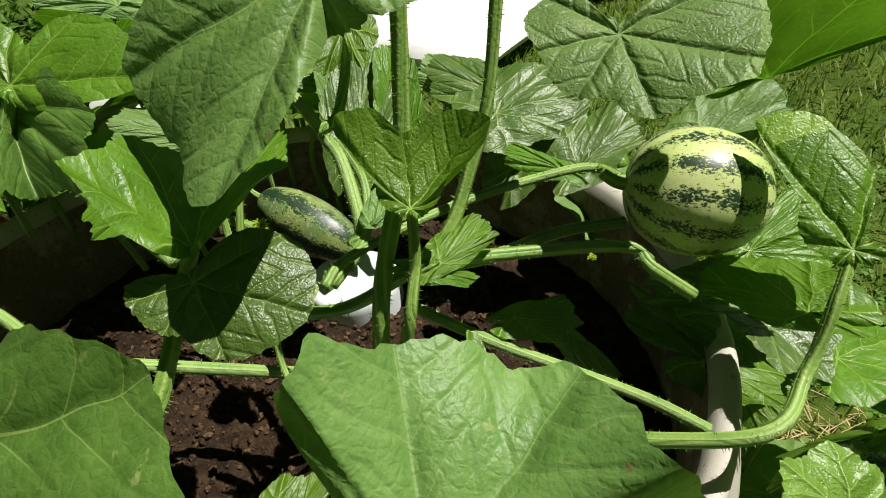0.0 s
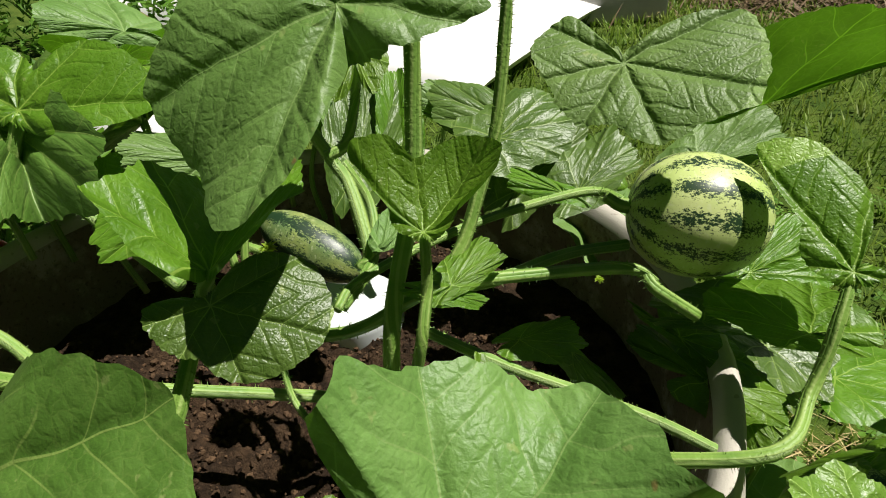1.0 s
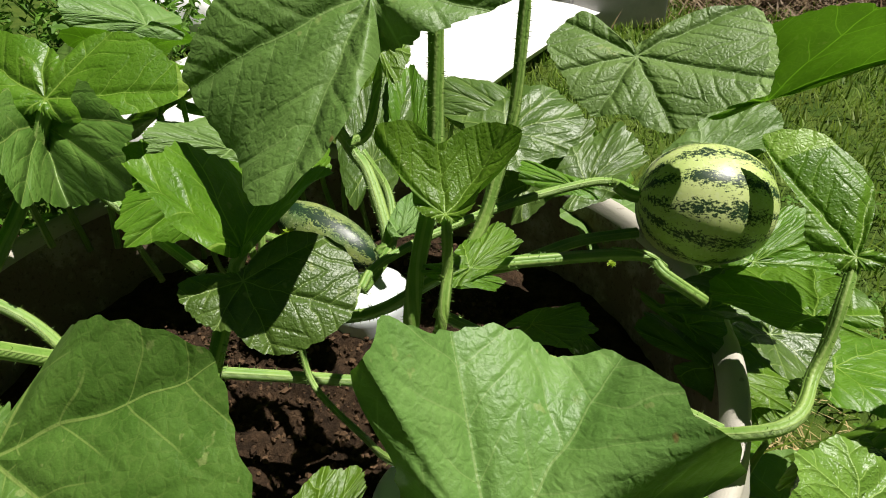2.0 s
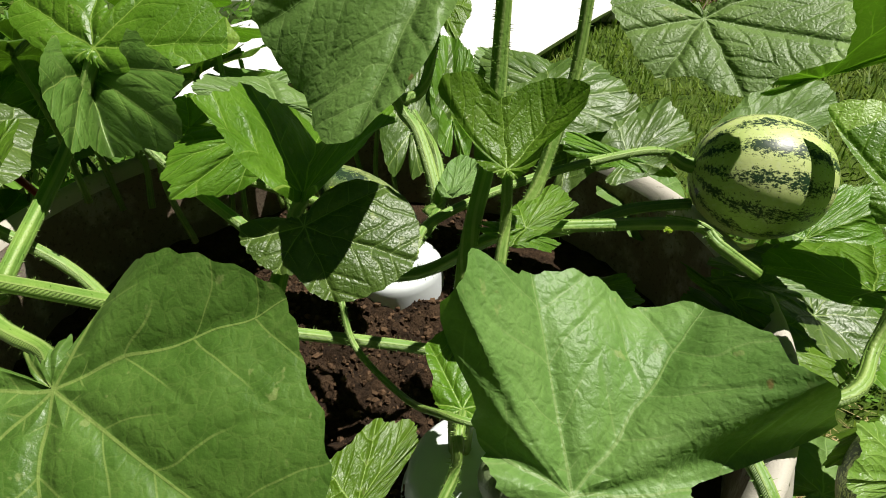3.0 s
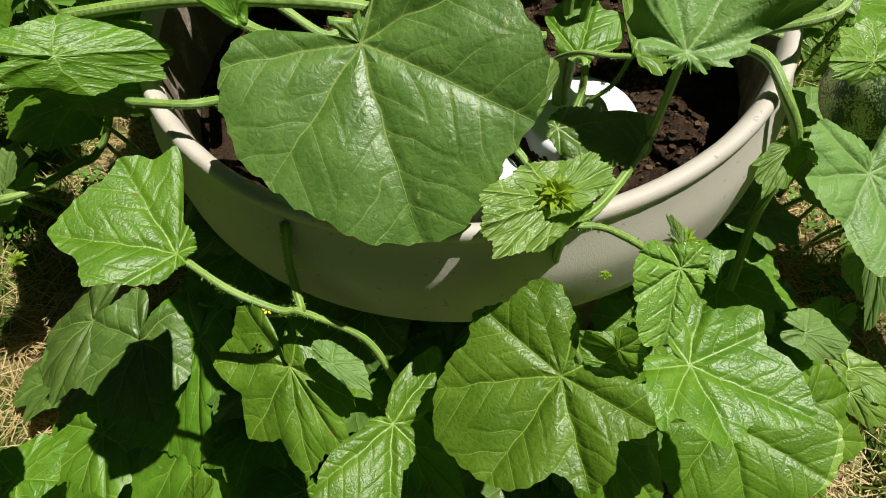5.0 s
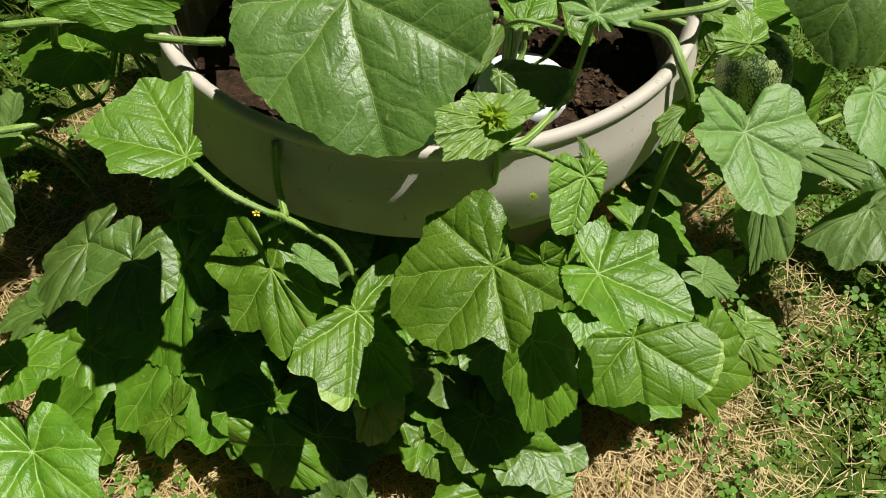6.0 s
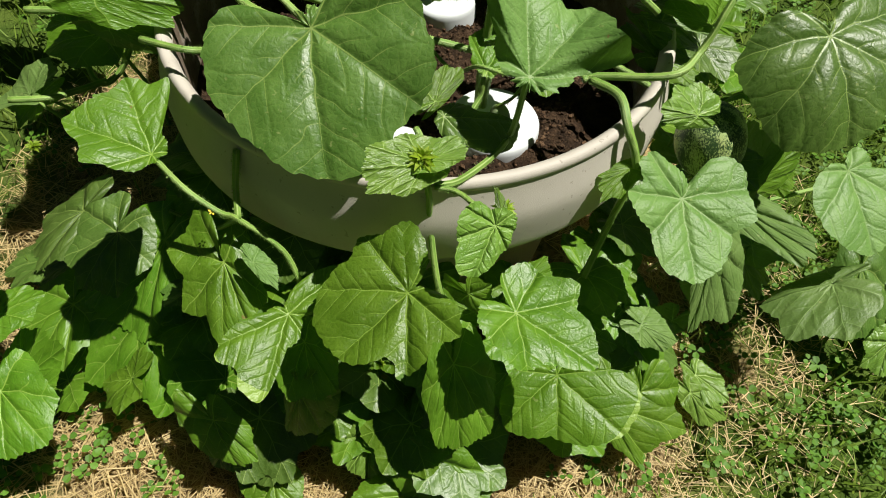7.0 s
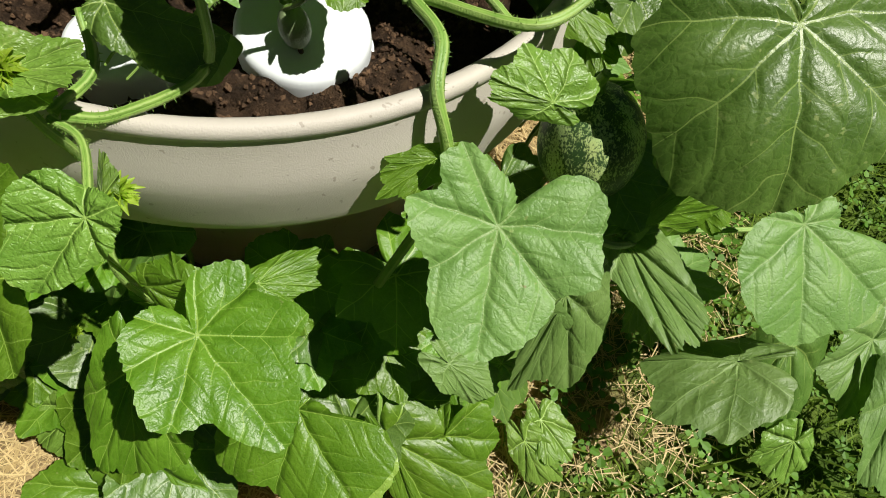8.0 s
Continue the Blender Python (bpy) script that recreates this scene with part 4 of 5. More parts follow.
leaf((-0.303, -0.131, 0.436), (-0.250, -0.116, 0.409), (-0.287, -0.098, 0.435), (-0.287, -0.138, 0.410), MATURE, 0.3)
blade((-0.318, -0.067, 0.515), (1.00, -0.03, -0.05), (0.03, -0.35, 0.94), PALE, [(36, 49, -4), (82, 52, 0), (131, 68, -2), (-83, 17, 0), (-28, 42, -2), (-7, 72, -4), (-11, 99, -7), (0, 113, -8), (11, 94, -5), (25, 67, -3)])
leaf((-0.104, -0.456, 0.058), (-0.081, -0.501, 0.038), (-0.140, -0.471, 0.049), (-0.065, -0.452, 0.047), YOUNG, 0.3)
leaf((0.064, -0.447, 0.056), (0.083, -0.498, 0.048), (-0.009, -0.480, 0.055), (0.156, -0.439, 0.058), YOUNG, 0.3)
leaf((0.013, -0.413, 0.076), (0.023, -0.440, 0.046), (-0.024, -0.417, 0.077), (0.043, -0.401, 0.076), YOUNG, 0.5)
leaf((0.099, -0.377, 0.116), (0.121, -0.419, 0.065), (0.067, -0.404, 0.096), (0.147, -0.369, 0.093), MATURE, 0.3)
leaf((-0.158, -0.424, 0.098), (-0.147, -0.453, 0.068), (-0.185, -0.438, 0.088), (-0.123, -0.426, 0.088), MATURE, 0.3)
leaf((-0.057, -0.389, 0.160), (-0.052, -0.411, 0.117), (-0.075, -0.396, 0.147), (-0.030, -0.377, 0.146), YOUNG, 0.4)
vine([(0.251, -0.054, 0.471), (0.228, -0.049, 0.486), (0.215, -0.038, 0.493), (0.160, -0.049, 0.498), (0.106, -0.066, 0.502), (0.069, -0.067, 0.479), (0.046, -0.068, 0.472), (0.006, -0.064, 0.468)], .0037, .0037)
vine([(0.058, -0.092, 0.509), (0.065, -0.075, 0.512), (0.093, -0.046, 0.513), (0.135, -0.013, 0.513), (0.185, 0.007, 0.517), (0.205, 0.011, 0.516), (0.213, -0.006, 0.519)], .0026, .0030)
vine([(0.106, -0.066, 0.502), (0.136, -0.048, 0.493), (0.179, -0.027, 0.496), (0.217, -0.016, 0.495)], .0040, .0034)
stalk([(0.103, -0.085, 0.546), (0.103, -0.090, 0.520), (0.100, -0.103, 0.498), (0.094, -0.101, 0.460), (0.089, -0.098, 0.400), (0.084, -0.092, 0.318)], .0027, .0038)
stalk([(0.106, -0.066, 0.502), (0.119, -0.053, 0.518), (0.128, -0.040, 0.541), (0.138, -0.026, 0.572), (0.143, -0.012, 0.620), (0.144, -0.007, 0.640)], .0042, .0030)
stalk([(0.082, -0.094, 0.318), (0.080, -0.095, 0.400), (0.082, -0.092, 0.470), (0.086, -0.082, 0.510), (0.096, -0.058, 0.554), (0.098, -0.045, 0.596), (0.099, -0.037, 0.635)], .0050, .0042)
stalk([(0.064, 0.003, 0.606), (0.062, 0.003, 0.584), (0.056, -0.008, 0.561), (0.045, -0.014, 0.555)], .0026, .0034)
vine([(0.006, 0.040, 0.569), (0.028, 0.023, 0.556), (0.041, 0.018, 0.536), (0.052, 0.005, 0.526), (0.065, -0.027, 0.500), (0.060, -0.034, 0.492)], .0035, .0045)
vine([(0.046, 0.019, 0.536), (0.062, 0.010, 0.511), (0.067, -0.018, 0.497), (0.064, -0.043, 0.494), (0.053, -0.063, 0.487)], .0030, .0035)
stalk([(0.011, -0.115, 0.548), (0.004, -0.120, 0.530), (-0.000, -0.142, 0.509), (-0.005, -0.156, 0.494), (-0.015, -0.171, 0.486)], .0034, .0046)
vine([(-0.110, -0.079, 0.445), (-0.043, -0.057, 0.417), (0.038, -0.043, 0.396), (0.075, -0.042, 0.389)], .0042, .0042)
vine([(0.004, -0.043, 0.433), (0.016, -0.064, 0.411), (0.050, -0.094, 0.400), (0.077, -0.158, 0.459), (0.101, -0.161, 0.457), (0.128, -0.130, 0.430)], .0022, .0020)
vine([(0.085, -0.134, 0.434), (0.084, -0.161, 0.451), (0.082, -0.170, 0.432), (0.073, -0.188, 0.419), (0.062, -0.214, 0.387)], .0026, .0030)
stalk([(0.128, -0.129, 0.431), (0.116, -0.134, 0.407), (0.099, -0.131, 0.388)], .0018, .0018)
stalk([(0.119, -0.239, 0.515), (0.111, -0.239, 0.446), (0.077, -0.275, 0.429), (0.054, -0.286, 0.427)], .0026, .0036)
stalk([(0.181, -0.132, 0.438), (0.194, -0.129, 0.442), (0.259, -0.142, 0.463), (0.286, -0.114, 0.472), (0.299, -0.096, 0.502), (0.308, -0.081, 0.519)], .0042, .0032)
vine([(0.189, -0.132, 0.439), (0.215, -0.157, 0.444), (0.225, -0.186, 0.432), (0.243, -0.199, 0.391), (0.239, -0.203, 0.314), (0.223, -0.240, 0.255)], .0046, .0040)
vine([(0.243, -0.199, 0.391), (0.258, -0.216, 0.388), (0.266, -0.244, 0.369)], .0034, .0030)
vine([(0.043, -0.299, 0.470), (0.050, -0.296, 0.428), (0.052, -0.289, 0.375), (0.067, -0.320, 0.316), (0.083, -0.320, 0.264)], .0028, .0034)
stalk([(0.055, -0.294, 0.436), (0.078, -0.301, 0.438), (0.108, -0.337, 0.448)], .0024, .0024)
vine([(0.028, -0.226, 0.436), (0.046, -0.251, 0.422), (0.047, -0.286, 0.427)], .0032, .0034)
stalk([(-0.198, -0.289, 0.423), (-0.172, -0.300, 0.396), (-0.141, -0.309, 0.380), (-0.129, -0.302, 0.363), (-0.091, -0.306, 0.327), (-0.073, -0.321, 0.290), (-0.062, -0.335, 0.261)], .0026, .0030)
stalk([(-0.129, -0.302, 0.363), (-0.136, -0.275, 0.383), (-0.134, -0.259, 0.412)], .0030, .0036)
stalk([(-0.266, -0.214, 0.243), (-0.221, -0.217, 0.221), (-0.129, -0.302, 0.363)], .0022, .0026)
vine([(-0.307, -0.095, 0.477), (-0.248, -0.095, 0.482), (-0.180, -0.104, 0.487), (-0.088, -0.120, 0.486), (-0.058, -0.113, 0.471)], .0050, .0046)
stalk([(-0.185, -0.103, 0.484), (-0.154, -0.123, 0.471), (-0.117, -0.143, 0.473), (-0.068, -0.198, 0.508)], .0050, .0040)
stalk([(-0.166, 0.049, 0.561), (-0.186, 0.017, 0.505), (-0.182, -0.076, 0.469), (-0.188, -0.082, 0.455)], .0050, .0056)
stalk([(-0.189, -0.068, 0.515), (-0.187, -0.086, 0.480)], .0022, .0026)
stalk([(-0.287, 0.093, 0.504), (-0.286, 0.090, 0.475), (-0.283, 0.083, 0.457)], .0028, .0030)
stalk([(-0.351, 0.051, 0.520), (-0.345, 0.048, 0.498), (-0.334, 0.049, 0.477)], .0036, .0040)
stalk([(-0.144, 0.031, 0.507), (-0.107, 0.016, 0.481), (-0.063, -0.011, 0.465)], .0040, .0044)
stalk([(-0.208, -0.047, 0.484), (-0.165, -0.046, 0.451), (-0.121, -0.069, 0.427), (-0.106, -0.065, 0.423)], .0040, .0044)
vine([(-0.086, 0.062, 0.461), (-0.051, 0.058, 0.453), (-0.024, 0.051, 0.448)], .0034, .0034)
stalk([(-0.060, 0.068, 0.506), (-0.054, 0.053, 0.491), (-0.048, 0.040, 0.457), (-0.042, 0.031, 0.439)], .0028, .0030)
stalk([(-0.038, 0.070, 0.496), (-0.037, 0.052, 0.479), (-0.039, 0.032, 0.440)], .0026, .0028)
vine([(-0.375, -0.022, 0.445), (-0.433, -0.014, 0.330), (-0.415, -0.050, 0.279), (-0.388, -0.027, 0.287), (-0.353, 0.000, 0.358)], .0040, .0040)
vine([(-0.409, -0.109, 0.423), (-0.358, -0.098, 0.421), (-0.329, -0.080, 0.400)], .0040, .0040)
vine([(-0.477, -0.129, 0.306), (-0.431, -0.108, 0.301), (-0.407, -0.045, 0.277)], .0040, .0040)
vine([(-0.250, -0.167, 0.450), (-0.203, -0.179, 0.454), (-0.184, -0.167, 0.446)], .0034, .0034)
vine([(0.093, -0.050, 0.461), (0.140, -0.059, 0.441), (0.183, -0.068, 0.428), (0.227, -0.085, 0.421), (0.264, -0.109, 0.417)], .0036, .0034)
vine([(0.360, -0.177, 0.335), (0.389, -0.157, 0.313), (0.453, -0.066, 0.222), (0.563, -0.007, 0.212)], .0030, .0030)
vine([(0.697, -0.085, 0.086), (0.775, -0.096, 0.065), (0.833, -0.119, 0.067)], .0032, .0028)
stalk([(0.254, -0.293, 0.150), (0.279, -0.319, 0.101), (0.364, -0.284, 0.079)], .0026, .0026)
tendril([(0.228, -0.047, 0.491), (0.224, -0.043, 0.493), (0.211, -0.042, 0.499), (0.196, -0.043, 0.502)], .0010, .0006)
tendril([(0.059, -0.253, 0.435), (0.062, -0.246, 0.440), (0.071, -0.243, 0.444), (0.078, -0.248, 0.442), (0.074, -0.257, 0.436)], .0009, .0007)
tendril([(-0.431, -0.381, 0.176), (-0.402, -0.395, 0.170), (-0.364, -0.401, 0.170)], .0008, .0006)
tendril([(-0.014, -0.352, 0.133), (0.000, -0.376, 0.096), (0.002, -0.385, 0.086)], .0008, .0006)
leaf((-0.395, -0.200, 0.200), (-0.455, -0.245, 0.170), (-0.430, -0.160, 0.185), (-0.390, -0.275, 0.180), MATURE, 0.6)
leaf((-0.330, -0.235, 0.215), (-0.360, -0.300, 0.180), (-0.390, -0.225, 0.205), (-0.285, -0.280, 0.190), MATURE, 0.5)
leaf((-0.400, -0.290, 0.120), (-0.430, -0.360, 0.090), (-0.465, -0.290, 0.110), (-0.355, -0.340, 0.100), YOUNG, 0.6)
leaf((-0.112, -0.330, 0.336), (-0.086, -0.342, 0.326), (-0.104, -0.316, 0.334), (-0.094, -0.350, 0.330), PALE, 0.3)
# -- end of leaves --


def bud(at, size, seed):
    """The tip of a shoot: a tuft of tiny folded leaves, tightly packed."""
    rng = random.Random(seed)
    verts, faces, uvs = [], [], []
    for i in range(40):
        a, rise = i * 2.4, 1.35 - i * 0.030
        out = Vector((math.cos(a) * math.cos(rise), math.sin(a) * math.cos(rise), math.sin(rise)))
        cross = Vector((-math.sin(a), math.cos(a), 0)) * size * rng.uniform(0.07, 0.15)
        foot, long = Vector(at) - Vector((0, 0, size * 0.2)), size * rng.uniform(0.40, 0.85)
        fold = out.cross(cross).normalized() * size * 0.16
        k = len(verts)
        for f, w in ((0.1, 0.3), (0.45, 1.0), (0.75, 0.9), (1.0, 0.15)):
            c = foot + out * long * f - fold * f * f * 1.5
            verts += [c - cross * w + fold * w * rng.uniform(0.6, 1.4), c, c + cross * w + fold * w * rng.uniform(0.6, 1.4)]
            uvs += [(2.1 + f, 1.7), (2.1 + f, 2.0), (2.1 + f, 2.3)]
        for q in range(3):
            for w in (0, 1):
                b = k + 3 * q + w
                faces.append((b, b + 1, b + 4, b + 3))
    mesh_object("shoot_tip", verts, faces, LEAF_TIP, PLANT, "bright yellow-green unfolding shoot tip", uvs=uvs)


BUDS = (((0.044, -0.295, 0.469), 0.019), ((0.114, -0.323, 0.451), 0.014), ((0.352, -0.131, 0.388), 0.01), ((0.437, -0.267, 0.037), 0.008), ((0.682, -0.171, 0.056), 0.009), ((0.002, -0.017, 0.497), 0.008), ((-0.405, -0.201, 0.313), 0.012), ((0.011, -0.349, 0.193), 0.008), ((0.085, -0.296, 0.380), 0.006), ((0.191, -0.065, 0.506), 0.004))
for n, (at, size) in enumerate(BUDS):
    bud(at, size, n + 40)


# smaller leaves low round the planter and behind it, in the shade of the big ones
def fill_leaves(count, angles, radii, heights, size, seed, looks):
    rng = random.Random(seed)
    for _ in range(count):
        a, f = radians(rng.uniform(*angles)), rng.random()
        r = radii[0] + (radii[1] - radii[0]) * f
        base = Vector((r * math.cos(a), r * math.sin(a), heights[0] + (heights[1] - heights[0]) * f + rng.uniform(-0.03, 0.03)))
        away = a + rng.uniform(-1.1, 1.1)
        s = rng.uniform(*size)
        slope = rng.uniform(-0.75, 0.0)
        x = Vector((math.cos(away), math.sin(away), slope)).normalized() * s
        y = Vector((-math.sin(away), math.cos(away), rng.uniform(-0.2, 0.2))).normalized() * s * rng.uniform(0.8, 1.0)
        up = Vector((0, 0, s * rng.uniform(-0.05, 0.25)))
        leaf(base, base + x, base + y + up + 0.12 * x, base - y + up + 0.12 * x, rng.choice(looks), rng.uniform(0.4, 1.0), fine=False)
        foot = Vector((base.x * 0.9, base.y * 0.9, max(0.02, base.z - rng.uniform(0.08, 0.16))))
        stalk([base, base.lerp(foot, 0.5) - x * 0.2, foot], 0.0022, 0.0030)


fill_leaves(7, (128, 176), (0.19, 0.27), (0.50, 0.05), (0.060, 0.085), 71, (MATURE, YOUNG))
fill_leaves(16, (190, 262), (0.27, 0.33), (0.30, 0.08), (0.05, 0.075), 3, (YOUNG, MATURE))
fill_leaves(16, (262, 318), (0.27, 0.33), (0.26, 0.06), (0.045, 0.070), 4, (YOUNG, MATURE))
fill_leaves(6, (196, 240), (0.42, 0.56), (0.12, 0.03), (0.045, 0.075), 8, (YOUNG, MATURE))
fill_leaves(12, (205, 262), (0.30, 0.43), (0.20, 0.07), (0.060, 0.085), 61, (MATURE, YOUNG))
fill_leaves(12, (255, 305), (0.30, 0.42), (0.17, 0.06), (0.055, 0.080), 62, (MATURE, YOUNG))
fill_leaves(6, (300, 330), (0.32, 0.42), (0.16, 0.07), (0.055, 0.075), 63, (MATURE, YOUNG))
fill_leaves(9, (312, 345), (0.29, 0.40), (0.24, 0.08), (0.050, 0.070), 64, (MATURE, YOUNG))
fill_leaves(9, (318, 372), (0.32, 0.55), (0.26, 0.08), (0.05, 0.075), 5, (PALE, YOUNG))
fill_leaves(26, (30, 175), (0.30, 0.55), (0.38, 0.20), (0.05, 0.08), 6, (PALE, YOUNG, MATURE))
fill_leaves(14, (140, 190), (0.32, 0.60), (0.40, 0.18), (0.05, 0.085), 7, (YOUNG, PALE))
fill_leaves(9, (335, 390), (0.31, 0.42), (0.42, 0.36), (0.045, 0.065), 37, (YOUNG, MATURE))
fill_leaves(14, (70, 130), (0.25, 0.36), (0.46, 0.48), (0.045, 0.065), 27, (YOUNG, PALE, MATURE))
fill_leaves(10, (125, 172), (0.25, 0.40), (0.52, 0.50), (0.055, 0.075), 29, (YOUNG, MATURE))
fill_leaves(20, (125, 182), (0.34, 0.78), (0.44, 0.40), (0.055, 0.085), 17, (YOUNG, PALE))


# ---- small fruit, flowers ----
def small_fruit(at, axis, long, wide):
    verts, faces, n, m = [], [], 24, 16
    for j in range(m + 1):
        t = math.pi * j / m
        for k in range(n):
            a = math.tau * k / n
            verts.append((math.cos(t) * long, math.sin(t) * wide * math.sin(a), math.sin(t) * wide * math.cos(a)))
    for j in range(m):
        for k in range(n):
            k2 = (k + 1) % n
            faces.append((j * n + k, j * n + k2, (j + 1) * n + k2, (j + 1) * n + k))
    ob = mesh_object("young_fruit", verts, faces, FRUIT, PLANT, "small fuzzy grey-green unripe melon")
    ob.matrix_world = Matrix.Translation(at) @ Vector(axis).normalized().to_track_quat("X", "Z").to_matrix().to_4x4()
    end = Vector(at) - Vector(axis).normalized() * long
    tube("dried_flower", [end, end - Vector(axis).normalized() * 0.006, end - Vector(axis).normalized() * 0.010 + Vector((0.002, 0, 0))], 0.0022, 0.0014, WITHERED, PLANT)


small_fruit((0.106, -0.130, 0.374), (-0.25, 0.1, 1.0), 0.017, 0.0115)


def flower(at, size, up):
    """A small yellow melon flower with five petals and a cup."""
    q = Vector(up).normalized().to_track_quat("Z", "Y").to_matrix()
    verts, faces = [], []
    for k in range(5):
        a = math.tau * k / 5
        for r, d, z in ((0.15, 0, 0), (0.65, -0.42, 0.12), (1.0, 0.0, 0.22), (0.65, 0.42, 0.12)):
            verts.append(Vector(at) + q @ Vector((math.cos(a + d) * r, math.sin(a + d) * r, z)) * size)
        faces.append(tuple(range(4 * k, 4 * k + 4)))
    mesh_object("flower", verts, faces, PETAL, PLANT, "small yellow melon flower", smooth=False)


for at, s in (((-0.139, -0.414, 0.103), 0.009), ((-0.466, -0.329, 0.234), 0.008), ((-0.152, -0.303, 0.371), 0.004)):
    flower(at, s, (0.2, -0.4, 1))


# ---- beyond the planter ----
def sack(name, at, turn, wide, deep, high, label, seed):
    """A filled plastic sack lying flat, creased, with flat welded ends."""
    n, m = 44, 56
    verts, faces = [], []
    for side in (1, -1):
        for j in range(m + 1):
            for i in range(n + 1):
                u, v = 2 * i / n - 1, 2 * j / m - 1
                full = (1 - abs(u) ** 3) ** 0.5 * (1 - abs(v) ** 6) ** 0.6
                crease = 0.10 * noise.noise((u * 3.5, v * 2.5, seed)) + 0.05 * noise.noise((u * 9 + v * 4, v * 3, seed + 3))
                z = high * 0.5 + side * high * 0.5 * full * (1 + (crease if side > 0 else 0))
                verts.append((u * wide / 2 * (1 - 0.05 * (1 - abs(v) ** 4)), v * deep / 2 + 0.02 * noise.noise((u * 2, v, seed)), z))
    w = n + 1
    for s in (0, 1):
        o = s * w * (m + 1)
        for j in range(m):
            for i in range(n):
                q = (o + j * w + i, o + j * w + i + 1, o + (j + 1) * w + i + 1, o + (j + 1) * w + i)
                faces.append(q if s == 0 else q[::-1])
    top = empty(name, at, label, "sack", "white sacks on the lawn")
    skin = mesh_object("skin", [Vector(at) + Matrix.Rotation(radians(turn), 3, "Z") @ Vector(v) for v in verts], faces, SHEET, top)
    return top


def print_patch(owner, at, turn, wide, deep, material):
    """A coloured printed field, a thin skin on a sack."""
    verts, faces, n = [], [], 12
    for j in range(3):
        for i in range(n + 1):
            u = 2 * i / n - 1
            edge = 1 + 0.25 * noise.noise((i * 0.9, at[0] * 5, j))
            verts.append(Vector(at) + Matrix.Rotation(radians(turn), 3, "Z") @ Vector((u * wide / 2, (j - 1) * deep / 2 * edge, 0.004 * math.sin(i))))
    for j in range(2):
        for i in range(n):
            faces.append((j * (n + 1) + i, j * (n + 1) + i + 1, (j + 1) * (n + 1) + i + 1, (j + 1) * (n + 1) + i))
    mesh_object("print", verts, faces, material, owner, "coloured print on the white film")


big_sack = sack("sack", (0.055, 2.11, 0.0), -28, 0.80, 1.12, 0.15, "white plastic compost sack lying on the lawn", 1)
print_patch(big_sack, (0.125, 2.51, 0.150), -28, 0.42, 0.10, ORANGE)
print_patch(big_sack, (0.205, 2.51, 0.156), -28, 0.22, 0.05, YELLOW)
sack("sack", (-0.66, 1.55, 0.0), -24, 0.55, 0.80, 0.14, "white plastic compost sack lying behind the plants", 2)
sack("sack", (-1.08, 2.35, 0.0), 10, 0.50, 0.40, 0.24, "white plastic sack, grey in its own shade", 5)


def concrete_block(at, turn):
    bm = bmesh.new()
    bmesh.ops.create_cube(bm, size=1.0)
    bmesh.ops.scale(bm, vec=(0.42, 0.30, 0.14), verts=bm.verts)
    bmesh.ops.bevel(bm, geom=bm.edges[:], offset=0.012, segments=2, affect="EDGES")
    data = bpy.data.meshes.new("concrete_block")
    bm.to_mesh(data)
    bm.free()
    data.materials.append(CONCRETE)
    ob = new("concrete_block", data)
    ob.matrix_world = pose(*at, 0, 0, turn)
    return tagged(ob, "grey concrete slab block lying on the lawn", "block")


concrete_block((0.735, 2.59, 0.07), 8)


def hay_spot(rng):
    x, y = rng.gauss(1.85, 0.42), rng.gauss(3.0, 0.3)
    return (x, y, 0.16 * math.exp(-((x - 1.95) ** 2 / 0.3 + (y - 3.0) ** 2 / 0.14)) * rng.random())


blades("hay_heap", 6000, hay_spot, 0.14, 0.004, (-5, 35), HAY, "heap of dry brown cut stalks on the lawn", 9, 0.5)


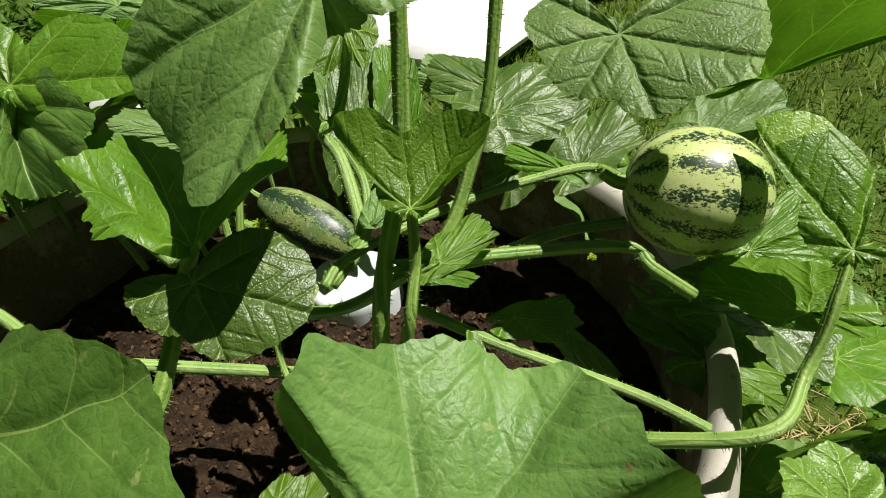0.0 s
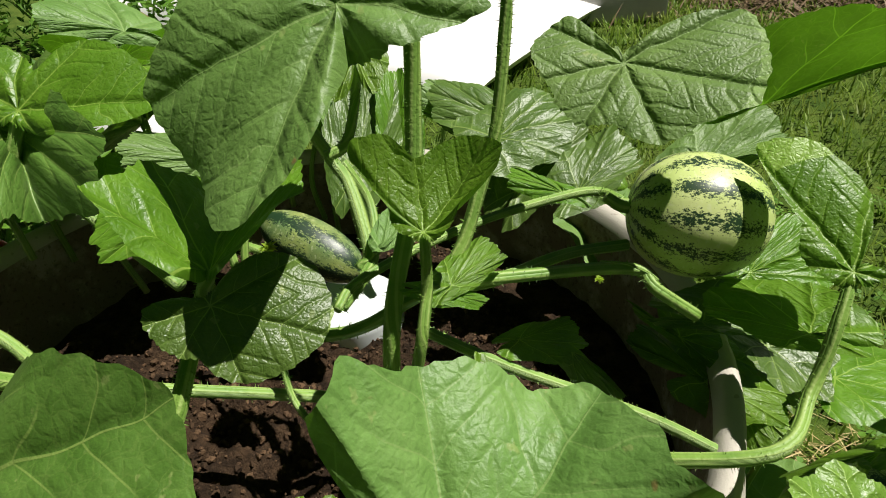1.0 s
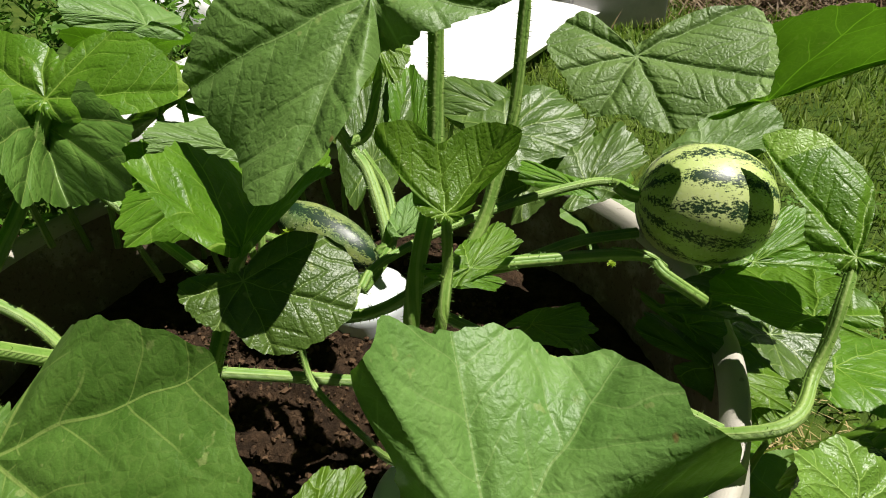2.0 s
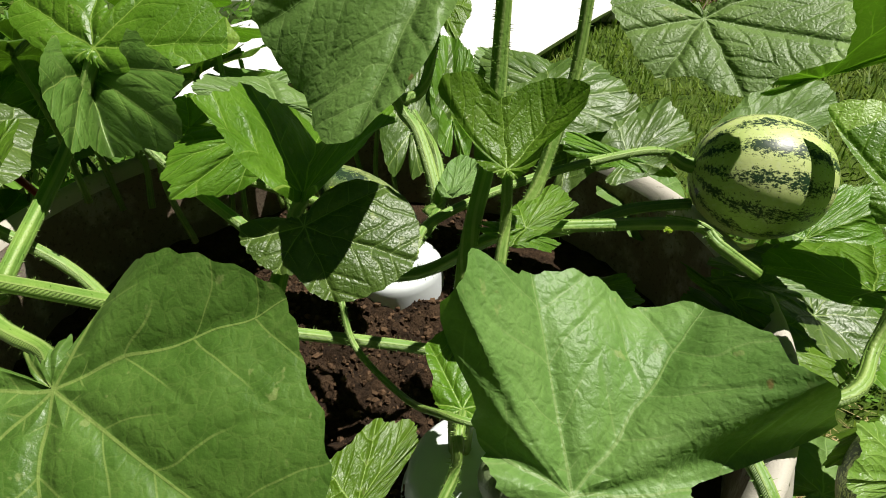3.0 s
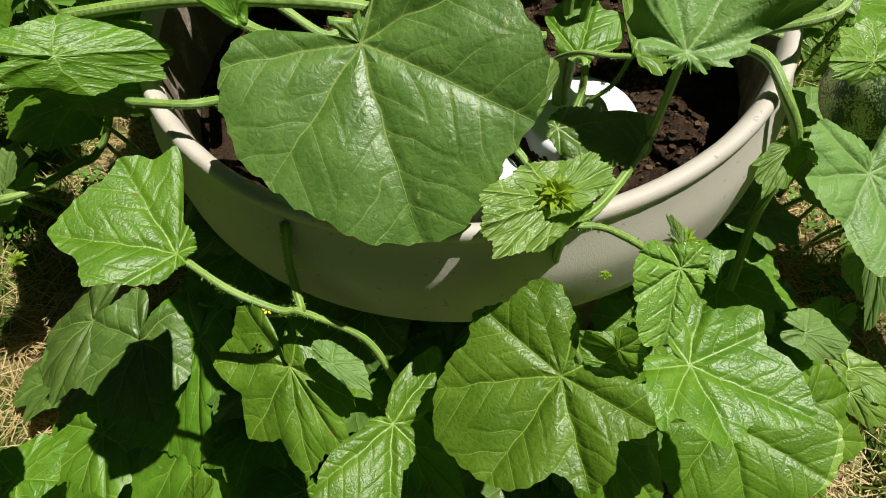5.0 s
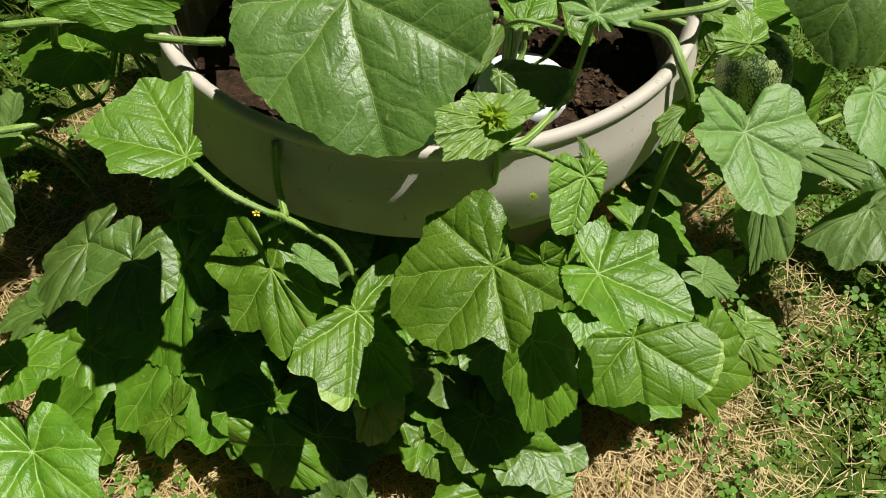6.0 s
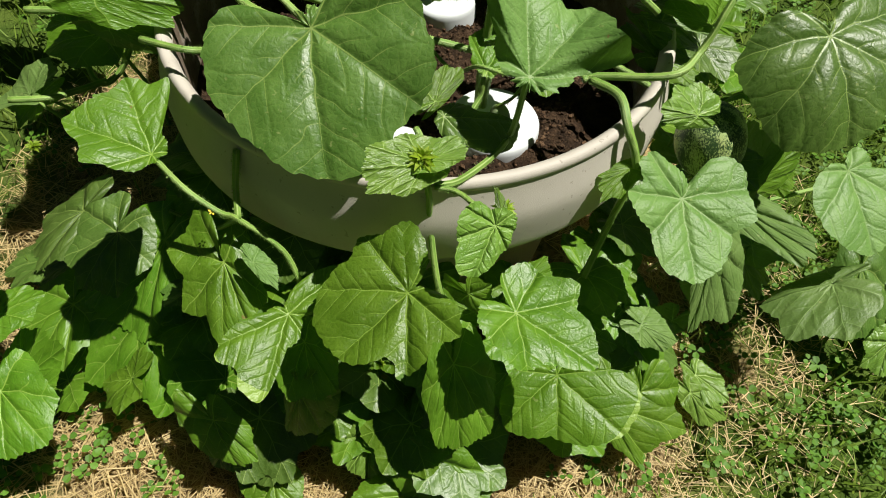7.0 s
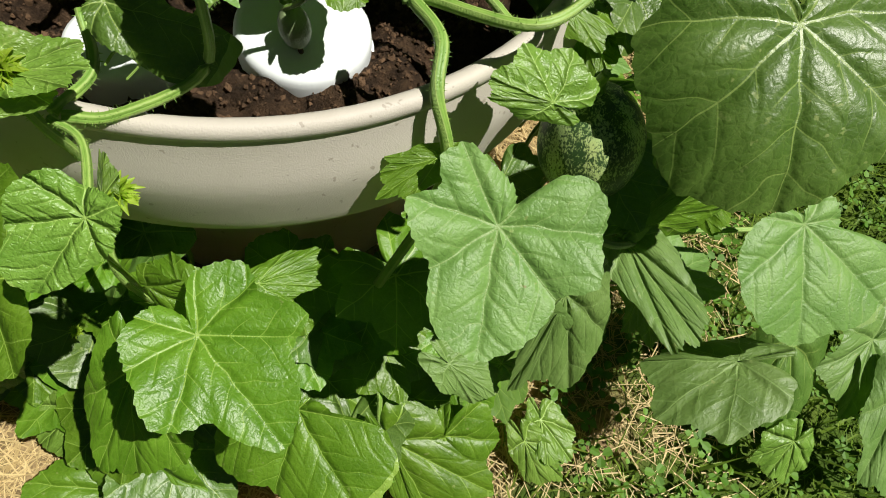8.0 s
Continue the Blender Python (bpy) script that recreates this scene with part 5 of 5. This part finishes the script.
def bush(at, tall, wide, count, seed, material):
    """A leafy garden plant: stems and many small leaves."""
    rng = random.Random(seed)
    top = empty("garden_plant", at, "leafy green garden plant beyond the planter", "plant", "plants beyond the planter")
    verts, faces = [], []
    for s in range(5):
        a = rng.uniform(0, math.tau)
        tip = Vector(at) + Vector((math.cos(a) * wide * 0.4, math.sin(a) * wide * 0.4, tall * rng.uniform(0.7, 1.0)))
        tube("stem", [at, Vector(at).lerp(tip, 0.5) + Vector((rng.uniform(-0.03, 0.03), 0, 0.03)), tip], 0.006, 0.002, STEM, top, sides=6, steps=4)
    for _ in range(count):
        a, r, h = rng.uniform(0, math.tau), wide * 0.5 * math.sqrt(rng.random()), rng.random()
        c = Vector(at) + Vector((math.cos(a) * r * (1.1 - 0.6 * h), math.sin(a) * r * (1.1 - 0.6 * h), 0.04 + tall * h))
        q = Euler((rng.uniform(-0.9, 0.9), rng.uniform(-0.9, 0.9), rng.uniform(0, 6.3))).to_matrix()
        s = rng.uniform(0.016, 0.036)
        k = len(verts)
        verts += [c + q @ Vector(v) * s for v in ((0, 0, 0), (0.5, 0.42, 0.1), (1.1, 0.3, 0.05), (1.7, 0, -0.15), (1.1, -0.3, 0.05), (0.5, -0.42, 0.1))]
        faces += [(k, k + 1, k + 2, k + 3), (k, k + 3, k + 4, k + 5)]
    tagged(mesh_object("foliage", verts, faces, material, top, smooth=False), kind="stuff")


bush((-0.95, 1.75, 0), 0.42, 0.75, 900, 1, CLOVER)
bush((-1.45, 1.35, 0), 0.45, 0.75, 900, 2, CLOVER)
bush((-0.75, 2.75, 0), 0.45, 0.80, 900, 3, CLOVER)
bush((0.45, 3.05, 0), 0.35, 0.75, 800, 4, CLOVER)
bush((-1.55, 2.3, 0), 0.55, 0.90, 900, 5, CLOVER)
bush((-0.85, 0.75, 0), 0.34, 0.60, 700, 6, CLOVER)


def stake(foot, head):
    ob = tube("plant_stake", [foot, head], 0.0042, 0.0042, RED, sides=12, steps=2)
    return tagged(ob, "thin red plastic plant stake beside the planter", "stake", "red stakes")


stake((-0.64, 0.64, 0.0), (-0.341, 0.120, 0.458))


def clover_patch():
    rng = random.Random(21)
    verts, faces = [], []
    for _ in range(7000):
        x, y = rng.uniform(-0.9, 1.4), rng.uniform(-0.9, 0.9)
        d = math.hypot(x, y)
        if d < 0.42 or patchy(x, y, 6, 12) < (0.40 if x > 0.42 else 0.56):
            continue
        c = Vector((x, y, rng.uniform(0.008, 0.035)))
        turn, s = rng.uniform(0, math.tau), rng.uniform(0.005, 0.009)
        q = Euler((rng.uniform(-0.35, 0.35), rng.uniform(-0.35, 0.35), turn)).to_matrix()
        for part in range(3):
            a = math.tau * part / 3
            k = len(verts)
            for r, w in ((0.1, 0.0), (0.7, -0.55), (1.35, -0.5), (1.5, 0.0), (1.35, 0.5), (0.7, 0.55)):
                verts.append(c + q @ Vector((r * math.cos(a) - w * math.sin(a), r * math.sin(a) + w * math.cos(a), 0.15 * abs(w))) * s)
            faces += [(k, k + 1, k + 2, k + 3), (k, k + 3, k + 4, k + 5)]
    tagged(mesh_object("clover", verts, faces, CLOVER, smooth=False), "patches of small clover leaves in the lawn", "clover", kind="stuff")


clover_patch()
